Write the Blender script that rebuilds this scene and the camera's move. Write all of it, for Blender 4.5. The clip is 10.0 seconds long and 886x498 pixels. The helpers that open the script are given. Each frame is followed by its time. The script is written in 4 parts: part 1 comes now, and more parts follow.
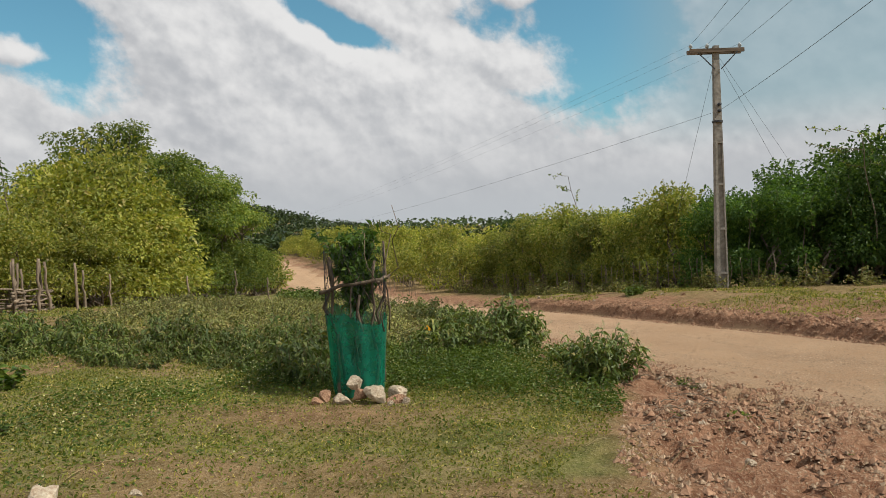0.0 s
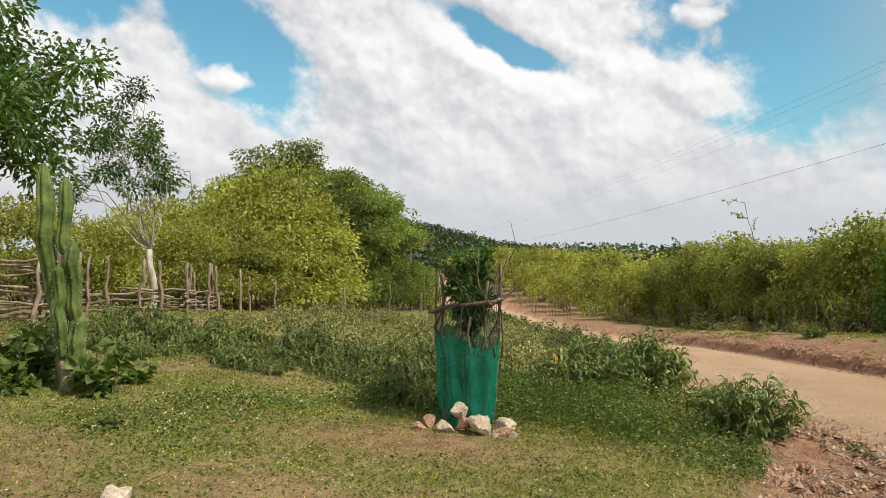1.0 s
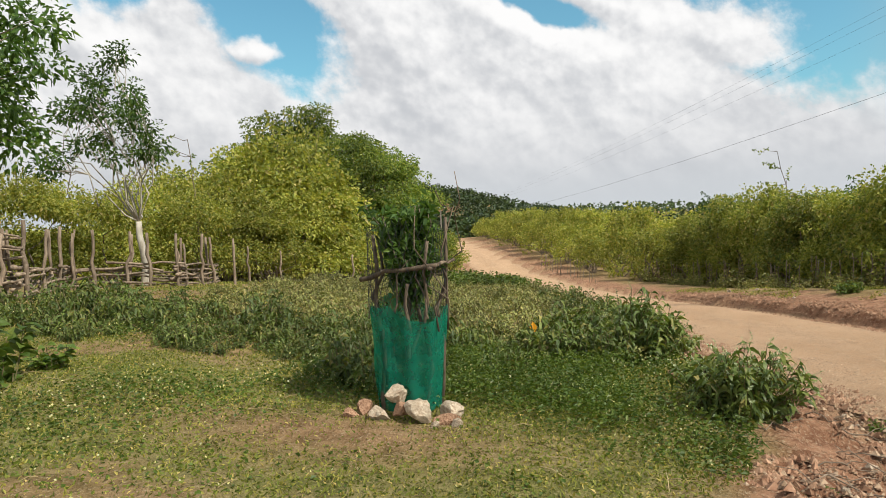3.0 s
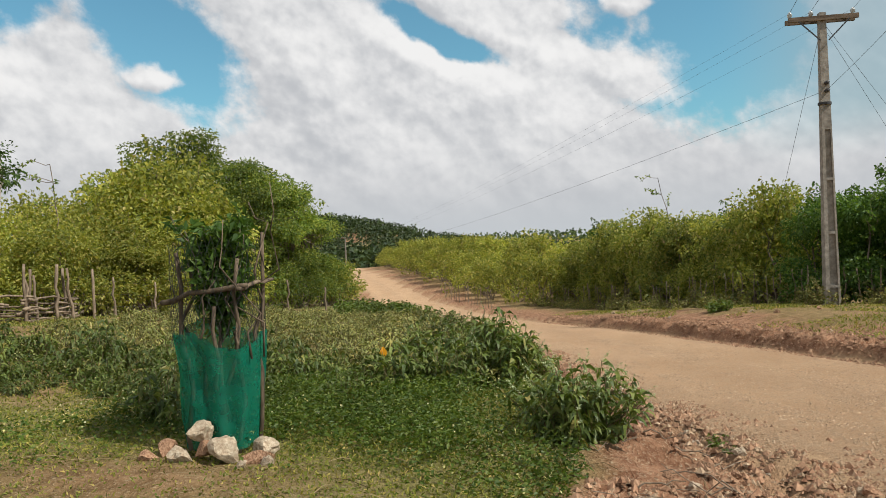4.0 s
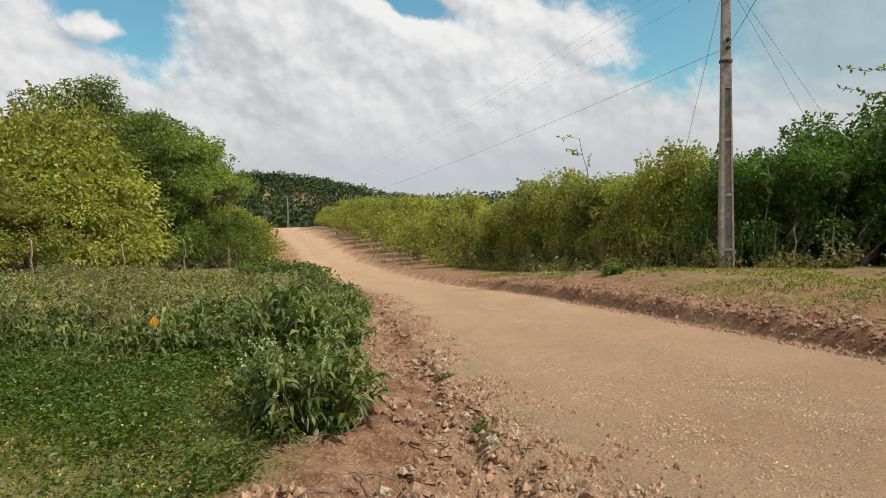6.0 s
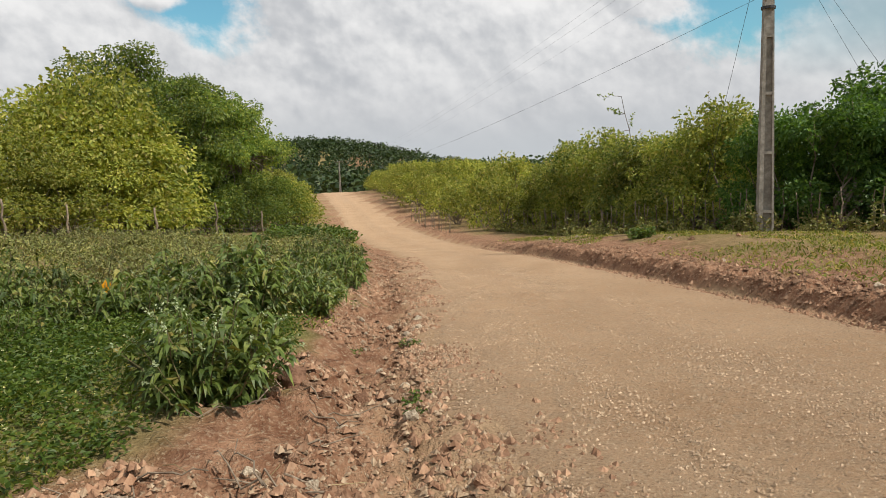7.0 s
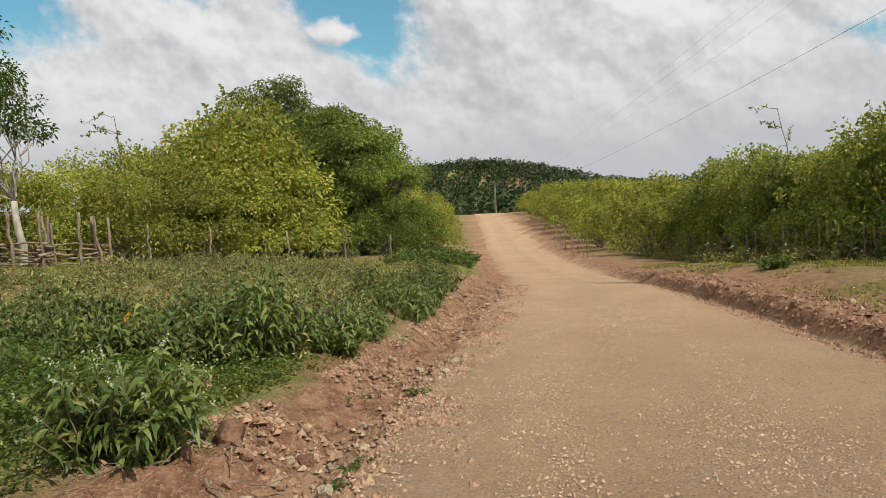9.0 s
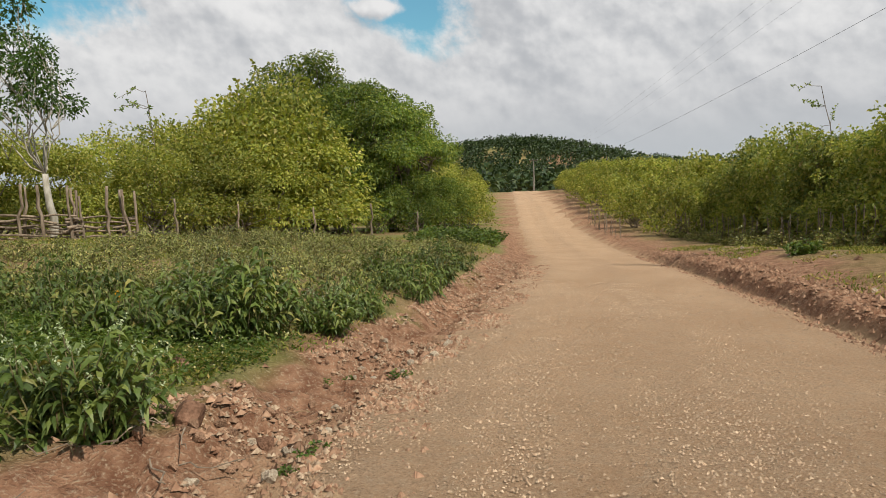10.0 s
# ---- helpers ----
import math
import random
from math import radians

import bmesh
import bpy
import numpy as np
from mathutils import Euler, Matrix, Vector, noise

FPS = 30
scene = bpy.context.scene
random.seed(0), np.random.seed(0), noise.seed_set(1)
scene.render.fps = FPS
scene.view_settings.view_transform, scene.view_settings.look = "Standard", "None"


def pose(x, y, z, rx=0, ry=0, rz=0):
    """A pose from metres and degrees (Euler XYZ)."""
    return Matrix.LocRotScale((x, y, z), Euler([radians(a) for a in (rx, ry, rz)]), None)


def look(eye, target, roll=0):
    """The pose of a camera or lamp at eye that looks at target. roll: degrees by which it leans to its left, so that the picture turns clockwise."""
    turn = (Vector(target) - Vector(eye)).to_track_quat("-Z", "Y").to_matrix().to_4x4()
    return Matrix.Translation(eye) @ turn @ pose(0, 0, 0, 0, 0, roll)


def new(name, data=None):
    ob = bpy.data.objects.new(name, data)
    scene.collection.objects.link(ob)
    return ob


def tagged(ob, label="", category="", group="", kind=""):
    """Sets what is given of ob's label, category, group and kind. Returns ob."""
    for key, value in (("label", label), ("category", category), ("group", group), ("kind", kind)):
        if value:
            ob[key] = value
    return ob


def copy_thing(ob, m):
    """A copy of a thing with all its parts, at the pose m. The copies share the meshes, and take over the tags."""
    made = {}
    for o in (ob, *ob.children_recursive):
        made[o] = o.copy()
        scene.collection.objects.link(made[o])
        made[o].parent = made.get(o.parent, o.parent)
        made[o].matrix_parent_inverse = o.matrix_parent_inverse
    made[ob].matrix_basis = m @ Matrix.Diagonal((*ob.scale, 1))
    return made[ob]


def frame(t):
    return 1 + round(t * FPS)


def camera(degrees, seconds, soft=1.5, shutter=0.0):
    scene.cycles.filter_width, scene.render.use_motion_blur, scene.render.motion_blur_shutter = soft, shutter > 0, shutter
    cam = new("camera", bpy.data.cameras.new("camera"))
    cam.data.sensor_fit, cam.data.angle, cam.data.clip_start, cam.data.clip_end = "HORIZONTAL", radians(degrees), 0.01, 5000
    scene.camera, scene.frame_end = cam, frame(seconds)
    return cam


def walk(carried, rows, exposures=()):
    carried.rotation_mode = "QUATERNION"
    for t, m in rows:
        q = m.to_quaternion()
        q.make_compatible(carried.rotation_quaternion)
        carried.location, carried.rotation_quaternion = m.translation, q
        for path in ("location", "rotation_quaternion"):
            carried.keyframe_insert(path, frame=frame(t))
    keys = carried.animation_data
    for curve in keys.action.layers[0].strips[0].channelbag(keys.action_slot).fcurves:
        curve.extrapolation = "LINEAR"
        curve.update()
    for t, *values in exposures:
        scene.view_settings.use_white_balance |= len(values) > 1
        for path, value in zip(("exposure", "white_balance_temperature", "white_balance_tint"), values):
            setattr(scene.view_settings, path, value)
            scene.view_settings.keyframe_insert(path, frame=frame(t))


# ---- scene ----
# ---- camera ----
cam = camera(65.4, 10.0, 0.9)
# seconds, eye, target, roll
ROWS = [
    (0, (-0.369, -0.512, 1.781), (-0.351, 1.487, 1.733), -2.1),
    (0.5, (-0.202, -0.165, 1.74), (-0.475, 1.816, 1.758), 0.0),
    (1, (0.087, 0.042, 1.749), (-0.369, 1.99, 1.77), 0.6),
    (1.5, (0.312, 0.34, 1.721), (-0.242, 2.262, 1.71), -0.3),
    (2, (0.431, 0.648, 1.738), (-0.137, 2.565, 1.673), 1.5),
    (2.5, (0.596, 0.957, 1.69), (-0.027, 2.857, 1.664), 2.2),
    (2.7, (0.634, 1.126, 1.678), (0.009, 3.024, 1.589), 0.2),
    (3.8, (1.089, 1.719, 1.566), (0.751, 3.691, 1.54), -2.4),
    (4, (1.272, 1.9, 1.523), (0.977, 3.879, 1.523), -2.1),
    (4.5, (1.615, 2.196, 1.528), (1.474, 4.19, 1.46), -2.6),
    (5, (2.068, 2.448, 1.527), (1.969, 4.442, 1.405), -1.4),
    (5.2, (2.178, 2.503, 1.497), (2.104, 4.499, 1.405), 0.1),
    (6.3, (3.063, 3.153, 1.374), (2.844, 5.137, 1.242), -2.5),
    (6.5, (3.232, 3.255, 1.324), (2.973, 5.233, 1.181), -2.8),
    (7, (3.625, 3.522, 1.338), (3.3, 5.483, 1.122), -1.9),
    (7.5, (4.0, 3.754, 1.399), (3.463, 5.666, 1.16), -2.5),
    (8, (4.267, 4.005, 1.394), (3.634, 5.892, 1.206), -3.2),
    (8.5, (4.557, 4.325, 1.395), (3.845, 6.185, 1.216), -3.3),
    (9, (4.785, 4.474, 1.405), (4.013, 6.313, 1.264), -2.5),
    (9.5, (4.951, 4.679, 1.386), (4.174, 6.513, 1.212), -1.4),
    (10, (5.172, 4.794, 1.421), (4.296, 6.581, 1.217), -1.8),
]
EXPOSURES = [(0.0, -0.12), (1.0, 0.21), (2.5, 0.24), (4.5, 0.0), (7.0, 0.03), (10.0, -0.08)]

walk(cam, [(t, look(eye, aim, roll)) for t, eye, aim, roll in ROWS], EXPOSURES)

# ---- world and sun ----
SUN_EL, SUN_AZ = 50.0, 108.0      # degrees; the azimuth runs from +y towards +x
# openings of blue sky in the cloud deck: azimuth, elevation, half sizes, slant
OPENINGS = [
    (-30.0, 16.2, 5.6, 4.6, 0.5),
    (-41.0, 20.0, 5.0, 3.4, 0.0),
    (-8.0, 17.8, 5.0, 1.2, 0.38),
    (4.2, 18.6, 2.6, 2.4, 0.3),
    (13.6, 15.4, 6.2, 6.2, 0.0),
    (32.0, 24.0, 12.0, 7.0, 0.0),
    (-60.0, 17.0, 9.0, 5.0, 0.3),
    (-8.0, 30.0, 16.0, 5.5, 0.2),
]
# separate clouds that float in the openings
PUFFS = [
    (-31.5, 13.6, 3.2, 1.2, 0.1),
    (-0.8, 19.0, 5.6, 2.4, 0.1),
    (6.6, 13.4, 4.6, 2.9, 0.25),
    (7.0, 18.6, 1.9, 0.9, 0.0),
    (-5.8, 15.2, 1.5, 0.55, 0.0),
]


def make_world():
    w = bpy.data.worlds.new("sky")
    w.use_nodes = True
    scene.world = w
    nt = w.node_tree
    nt.nodes.clear()
    N, Lk = nt.nodes.new, nt.links.new

    def m(op, a, b=None, c=None, clamp=False):
        n = N("ShaderNodeMath")
        n.operation, n.use_clamp = op, clamp
        for i, v in enumerate((a, b, c)):
            if v is None:
                continue
            if isinstance(v, (int, float)):
                n.inputs[i].default_value = v
            else:
                Lk(v, n.inputs[i])
        return n.outputs[0]

    def vm(op, a, b):
        n = N("ShaderNodeVectorMath")
        n.operation = op
        for i, v in enumerate((a, b)):
            if isinstance(v, tuple):
                n.inputs[i].default_value = v
            else:
                Lk(v, n.inputs[i])
        return n

    def noise_of(vec, scale, detail, rough=0.55):
        n = N("ShaderNodeTexNoise")
        n.inputs["Scale"].default_value, n.inputs["Detail"].default_value, n.inputs["Roughness"].default_value = scale, detail, rough
        Lk(vec, n.inputs["Vector"])
        return n

    def step(v, lo, hi):
        n = N("ShaderNodeMapRange")
        n.interpolation_type = "SMOOTHSTEP"
        n.inputs["From Min"].default_value, n.inputs["From Max"].default_value = lo, hi
        Lk(v, n.inputs["Value"])
        return n.outputs["Result"]

    def mixc(f, a, b):
        n = N("ShaderNodeMix")
        n.data_type = "RGBA"
        if isinstance(f, (int, float)):
            n.inputs[0].default_value = f
        else:
            Lk(f, n.inputs[0])
        for k, v in ((6, a), (7, b)):
            if isinstance(v, tuple):
                n.inputs[k].default_value = v
            else:
                Lk(v, n.inputs[k])
        return n.outputs[2]

    tc = N("ShaderNodeTexCoord")
    sep = N("ShaderNodeSeparateXYZ")
    Lk(tc.outputs["Generated"], sep.inputs[0])
    az = m("MULTIPLY", m("ARCTAN2", sep.outputs[0], sep.outputs[1]), 57.2958)
    el = m("MULTIPLY", m("ARCSINE", sep.outputs[2]), 57.2958)
    comb = N("ShaderNodeCombineXYZ")
    Lk(az, comb.inputs[0])
    Lk(el, comb.inputs[1])
    Lk(m("ADD", m("MULTIPLY", az, 0.43), m("MULTIPLY", el, 0.61)), comb.inputs[2])
    flat = comb.outputs[0]
    def billow(where):
        """Thickness of the cloud deck: openings cut out of it, puffs set into them, with ragged edges."""
        broad, small = noise_of(where, 0.11, 4.0, 0.55), noise_of(where, 0.5, 6.0, 0.62)
        off = vm("SCALE", vm("SUBTRACT", broad.outputs["Color"], (0.5, 0.5, 0.5)).outputs[0], (0, 0, 0))
        off.inputs["Scale"].default_value = 4.5
        bent = vm("ADD", where, off.outputs[0]).outputs[0]

        def blob(a, e, ra, re, slant):
            s = N("ShaderNodeSeparateXYZ")
            Lk(vm("SUBTRACT", bent, (a, e, 0.0)).outputs[0], s.inputs[0])
            u, v = m("DIVIDE", s.outputs[0], ra), m("DIVIDE", m("ADD", s.outputs[1], m("MULTIPLY", s.outputs[0], slant)), re)
            return m("SQRT", m("ADD", m("MULTIPLY", u, u), m("MULTIPLY", v, v)))

        deck = None
        for h in OPENINGS:
            d = m("MULTIPLY", m("SUBTRACT", blob(*h), 1.0), 1.1)
            deck = d if deck is None else m("SMOOTH_MIN", deck, d, 0.12)
        for p in PUFFS:
            deck = m("SMOOTH_MAX", deck, m("MULTIPLY", m("SUBTRACT", 1.0, blob(*p)), 0.9), 0.1)
        deck = m("MINIMUM", deck, 1.3)
        return m("ADD", deck, m("MULTIPLY", m("SUBTRACT", small.outputs["Fac"], 0.5), 0.95)), broad.outputs["Fac"]

    field, lump = billow(flat)
    above, lump_above = billow(vm("ADD", flat, (0.5, 0.8, 0.0)).outputs[0])
    cover = step(field, -0.16, 0.36)
    # sunlit tops and greyer undersides
    relief = m("ADD", m("MULTIPLY", m("SUBTRACT", field, above), 1.1), m("MULTIPLY", m("SUBTRACT", lump, lump_above), 4.0))
    lit = m("MULTIPLY", step(m("ADD", relief, m("MULTIPLY", m("SUBTRACT", lump, 0.5), 1.2)), -0.8, 0.9), step(el, -2.0, 12.0))
    body = mixc(lit, GREY_CLOUD, WHITE_CLOUD)
    body = mixc(step(el, 6.0, 0.0), body, HAZE)
    veil = m("MULTIPLY", step(az, 13.0, 24.0), 0.8)
    sky = N("ShaderNodeTexSky")
    sky.sky_type, sky.sun_disc = "NISHITA", False
    sky.sun_elevation, sky.sun_rotation = radians(SUN_EL), radians(SUN_AZ)
    sky.air_density, sky.dust_density, sky.ozone_density = 1.0, 1.5, 1.0
    blue = mixc(1.0, sky.outputs[0], SKY_TINT)
    blue.node.blend_type = "MULTIPLY"
    colour = mixc(m("MULTIPLY", cover, m("SUBTRACT", 1.0, m("MULTIPLY", veil, step(el, 5.0, 10.0)))), mixc(veil, blue, VEIL), body)
    bg = N("ShaderNodeBackground")
    Lk(colour, bg.inputs["Color"])
    bg.inputs["Strength"].default_value = SKY_STRENGTH
    out = N("ShaderNodeOutputWorld")
    Lk(bg.outputs[0], out.inputs["Surface"])


# cloud and sky radiances, in units of the sky texture
GREY_CLOUD, WHITE_CLOUD, HAZE, VEIL = (5.1, 5.25, 5.5, 1), (8.6, 8.55, 8.5, 1), (5.3, 5.6, 5.9, 1), (3.2, 4.3, 4.7, 1)
SKY_TINT, SKY_STRENGTH = (0.85, 1.4, 1.3, 1), 0.1
make_world()

sun = new("sun", bpy.data.lights.new("sun", "SUN"))
sun.data.energy, sun.data.angle, sun.data.color = 4.6, radians(0.6), (1.0, 0.94, 0.83)
sa, sb = radians(SUN_AZ), radians(SUN_EL)
SUN_WAY = Vector((math.sin(sa) * math.cos(sb), math.cos(sa) * math.cos(sb), math.sin(sb)))
sun.matrix_world = look(SUN_WAY * 60, (0, 0, 0))

# ---- small tools ----
RNG = np.random.default_rng(7)


class Buf:
    """Collects vertices and faces (rows of 3 or 4 indices) for one mesh."""

    def __init__(self):
        self.v, self.f, self.n = [], [], 0

    def add(self, v, f):
        v, f = np.asarray(v, np.float32).reshape(-1, 3), np.asarray(f, np.int64)
        self.v.append(v)
        self.f.append(f + self.n)
        self.n += len(v)
        return self

    def mesh(self, name, smooth=False):
        me = bpy.data.meshes.new(name)
        v = np.concatenate(self.v)
        loops = np.concatenate([f.ravel() for f in self.f])
        total = np.concatenate([np.full(len(f), f.shape[1]) for f in self.f])
        start = np.concatenate([[0], np.cumsum(total)[:-1]])
        me.vertices.add(len(v))
        me.vertices.foreach_set("co", v.ravel())
        me.loops.add(len(loops))
        me.loops.foreach_set("vertex_index", loops.astype(np.int32))
        me.polygons.add(len(total))
        me.polygons.foreach_set("loop_start", start.astype(np.int32))
        me.polygons.foreach_set("loop_total", total.astype(np.int32))
        me.polygons.foreach_set("use_smooth", np.full(len(total), smooth))
        me.update(calc_edges=True)
        return me


def part(name, buf, material, parent=None, label="", smooth=False):
    me = buf if isinstance(buf, bpy.types.Mesh) else buf.mesh(name, smooth)
    if not me.materials:
        me.materials.append(material)
    ob = new(name, me)
    if parent is not None:
        ob.parent = parent
    if label:
        tagged(ob, label)
    return ob


def thing(name, label, category, group="", at=None):
    ob = new(name)
    ob.empty_display_size = 0.2
    tagged(ob, label, category, group)
    if at is not None:
        ob.matrix_basis = at
    return ob


def place(x, y, z, turn=0.0, size=1.0, high=None, lean=(0.0, 0.0)):
    s = (size, size, size if high is None else high)
    return Matrix.LocRotScale((x, y, z), Euler((radians(lean[0]), radians(lean[1]), radians(turn))), s)


def vnoise(x, y, seed=0):
    """Smooth value noise in 0..1 on arrays."""
    x, y = np.asarray(x, float), np.asarray(y, float)
    xi, yi = np.floor(x), np.floor(y)
    fx, fy = x - xi, y - yi
    fx, fy = fx * fx * (3 - 2 * fx), fy * fy * (3 - 2 * fy)

    def h(a, b):
        s = np.sin(a * 127.1 + b * 311.7 + seed * 74.7) * 43758.5453
        return s - np.floor(s)

    return (h(xi, yi) * (1 - fx) + h(xi + 1, yi) * fx) * (1 - fy) + (h(xi, yi + 1) * (1 - fx) + h(xi + 1, yi + 1) * fx) * fy


def fbm(x, y, seed=0, octaves=4):
    return sum(vnoise(np.asarray(x) * 2.0**i, np.asarray(y) * 2.0**i, seed + i) * 0.5**i for i in range(octaves)) / (2 - 0.5 ** (octaves - 1))


def sstep(a, lo, hi):
    t = np.clip((np.asarray(a, float) - lo) / (hi - lo), 0, 1)
    return t * t * (3 - 2 * t)


def tube(points, radii, sides=6):
    """A closed tapered tube along points."""
    p, r = np.asarray(points, float), np.asarray(radii, float)
    d = np.gradient(p, axis=0)
    d /= np.linalg.norm(d, axis=1)[:, None] + 1e-9
    ref = np.where(np.abs(d[:, 2:3]) > 0.9, [[1.0, 0, 0]], [[0, 0, 1.0]])
    a = np.cross(d, ref)
    a /= np.linalg.norm(a, axis=1)[:, None] + 1e-9
    b = np.cross(d, a)
    k = np.arange(sides) * 2 * np.pi / sides
    ring = np.cos(k)[None, :, None] * a[:, None] + np.sin(k)[None, :, None] * b[:, None]
    v = (p[:, None] + ring * r[:, None, None]).reshape(-1, 3)
    n, f = len(p), []
    i, j = np.meshgrid(np.arange(n - 1), np.arange(sides), indexing="ij")
    i, j = i.ravel(), j.ravel()
    j2 = (j + 1) % sides
    f = np.stack([i * sides + j, i * sides + j2, (i + 1) * sides + j2, (i + 1) * sides + j], 1)
    v = np.concatenate([v, p[:1], p[-1:]])
    e = n * sides
    q = np.arange(sides)
    caps = np.concatenate([np.stack([(q + 1) % sides, q, np.full(sides, e)], 1),
                           np.stack([(n - 1) * sides + q, (n - 1) * sides + (q + 1) % sides, np.full(sides, e + 1)], 1)])
    return v, f, caps


def add_tube(buf, points, radii, sides=6):
    v, f, c = tube(points, radii, sides)
    n = buf.n
    buf.add(v, f)
    buf.f.append(c + n)


def box(x0, x1, y0, y1, z0, z1, taper=1.0):
    v = np.array([[x, y, z] for z in (z0, z1) for y in (y0, y1) for x in (x0, x1)], float)
    v[4:, :2] *= taper
    return v, np.array([[0, 2, 3, 1], [4, 5, 7, 6], [0, 1, 5, 4], [2, 6, 7, 3], [0, 4, 6, 2], [1, 3, 7, 5]])


def unit(v):
    return v / (np.linalg.norm(v, axis=-1, keepdims=True) + 1e-9)


def add_leaves(buf, base, way, length, width, rng, fold=0.25, droop=0.0, long_leaf=False, face=None):
    """Leaf blades: each starts at base and runs along way; folded along the midrib, drooping at the tip."""
    n = len(base)
    way = unit(way)
    side = unit(np.cross(way, unit(rng.normal(size=(n, 3)) + ([0, 0, 1.2] if face is None else face))))
    up = np.cross(side, way)
    L = (length * rng.uniform(0.65, 1.2, n))[:, None]
    W = (width * rng.uniform(0.7, 1.15, n))[:, None] * 0.5
    down = np.array([[0, 0, -1.0]])
    mid = base + way * L * 0.45
    tip = base + way * L + down * L * droop
    v = np.stack([base, mid + side * W + up * W * fold, tip, mid - side * W + up * W * fold], 1)
    if not long_leaf:
        buf.add(v.reshape(-1, 3), np.arange(4 * n).reshape(n, 4))
        return
    m2 = base + way * L * 0.75 + down * L * droop * 0.35
    v = np.stack([base, mid + side * W + up * W * fold, m2 + side * W * 0.7, tip, m2 - side * W * 0.7, mid - side * W + up * W * fold, mid, m2], 1)
    k = np.arange(n)[:, None] * 8
    n0 = buf.n
    buf.add(v.reshape(-1, 3), np.concatenate([k + [[6, 1, 2, 7]], k + [[5, 6, 7, 4]]]))
    buf.f.append(np.concatenate([k + [[0, 1, 6]], k + [[0, 6, 5]], k + [[7, 2, 3]], k + [[7, 3, 4]]]) + n0)


# ---- materials ----
def material(name):
    mat = bpy.data.materials.new(name)
    mat.use_nodes = True
    nt = mat.node_tree
    nt.nodes.clear()
    return mat, nt


def ramp(nt, fac, stops):
    n = nt.nodes.new("ShaderNodeValToRGB")
    e = n.color_ramp.elements
    while len(e) < len(stops):
        e.new(0.5)
    for k, (p, c) in enumerate(stops):
        e[k].position, e[k].color = p, (*c, 1)
    nt.links.new(fac, n.inputs[0])
    return n.outputs[0]


def noise_node(nt, scale, detail=4.0, vec=None, rough=0.6):
    n = nt.nodes.new("ShaderNodeTexNoise")
    n.inputs["Scale"].default_value, n.inputs["Detail"].default_value, n.inputs["Roughness"].default_value = scale, detail, rough
    if vec is None:
        g = nt.nodes.new("ShaderNodeNewGeometry")
        vec = g.outputs["Position"]
    nt.links.new(vec, n.inputs["Vector"])
    return n.outputs["Fac"]


def mix(nt, f, a, b, blend="MIX"):
    n = nt.nodes.new("ShaderNodeMix")
    n.data_type, n.blend_type = "RGBA", blend
    for k, v in ((0, f), (6, a), (7, b)):
        if isinstance(v, (int, float)):
            n.inputs[k].default_value = v
        elif isinstance(v, tuple):
            n.inputs[k].default_value = (*v, 1)
        else:
            nt.links.new(v, n.inputs[k])
    return n.outputs[2]


def maprange(nt, v, lo, hi, a=0.0, b=1.0):
    n = nt.nodes.new("ShaderNodeMapRange")
    for key, val in (("From Min", lo), ("From Max", hi), ("To Min", a), ("To Max", b)):
        n.inputs[key].default_value = val
    nt.links.new(v, n.inputs["Value"])
    return n.outputs["Result"]


def finish(nt, colour, rough=0.8, spec=0.3, bump=None, depth=0.02, trans=0.0, clear=0.0):
    """Principled surface, with relief, some light through it (trans) and holes (clear, a socket)."""
    p = nt.nodes.new("ShaderNodeBsdfPrincipled")
    if isinstance(colour, tuple):
        p.inputs["Base Color"].default_value = (*colour, 1)
    else:
        nt.links.new(colour, p.inputs["Base Color"])
    if isinstance(rough, (int, float)):
        p.inputs["Roughness"].default_value = rough
    else:
        nt.links.new(rough, p.inputs["Roughness"])
    p.inputs["Specular IOR Level"].default_value = spec
    if bump is not None:
        b = nt.nodes.new("ShaderNodeBump")
        b.inputs["Strength"].default_value, b.inputs["Distance"].default_value = 1.0, depth
        nt.links.new(bump, b.inputs["Height"])
        nt.links.new(b.outputs[0], p.inputs["Normal"])
    last = p.outputs[0]
    if trans > 0:
        t = nt.nodes.new("ShaderNodeBsdfTranslucent")
        if isinstance(colour, tuple):
            t.inputs[0].default_value = (*colour, 1)
        else:
            nt.links.new(mix(nt, 1.0, colour, (1.25, 1.2, 0.55), "MULTIPLY"), t.inputs[0])
        s = nt.nodes.new("ShaderNodeMixShader")
        s.inputs[0].default_value = trans
        nt.links.new(last, s.inputs[1])
        nt.links.new(t.outputs[0], s.inputs[2])
        last = s.outputs[0]
    if not isinstance(clear, float):
        t = nt.nodes.new("ShaderNodeBsdfTransparent")
        s = nt.nodes.new("ShaderNodeMixShader")
        nt.links.new(clear, s.inputs[0])
        nt.links.new(last, s.inputs[1])
        nt.links.new(t.outputs[0], s.inputs[2])
        last = s.outputs[0]
    o = nt.nodes.new("ShaderNodeOutputMaterial")
    nt.links.new(last, o.inputs["Surface"])


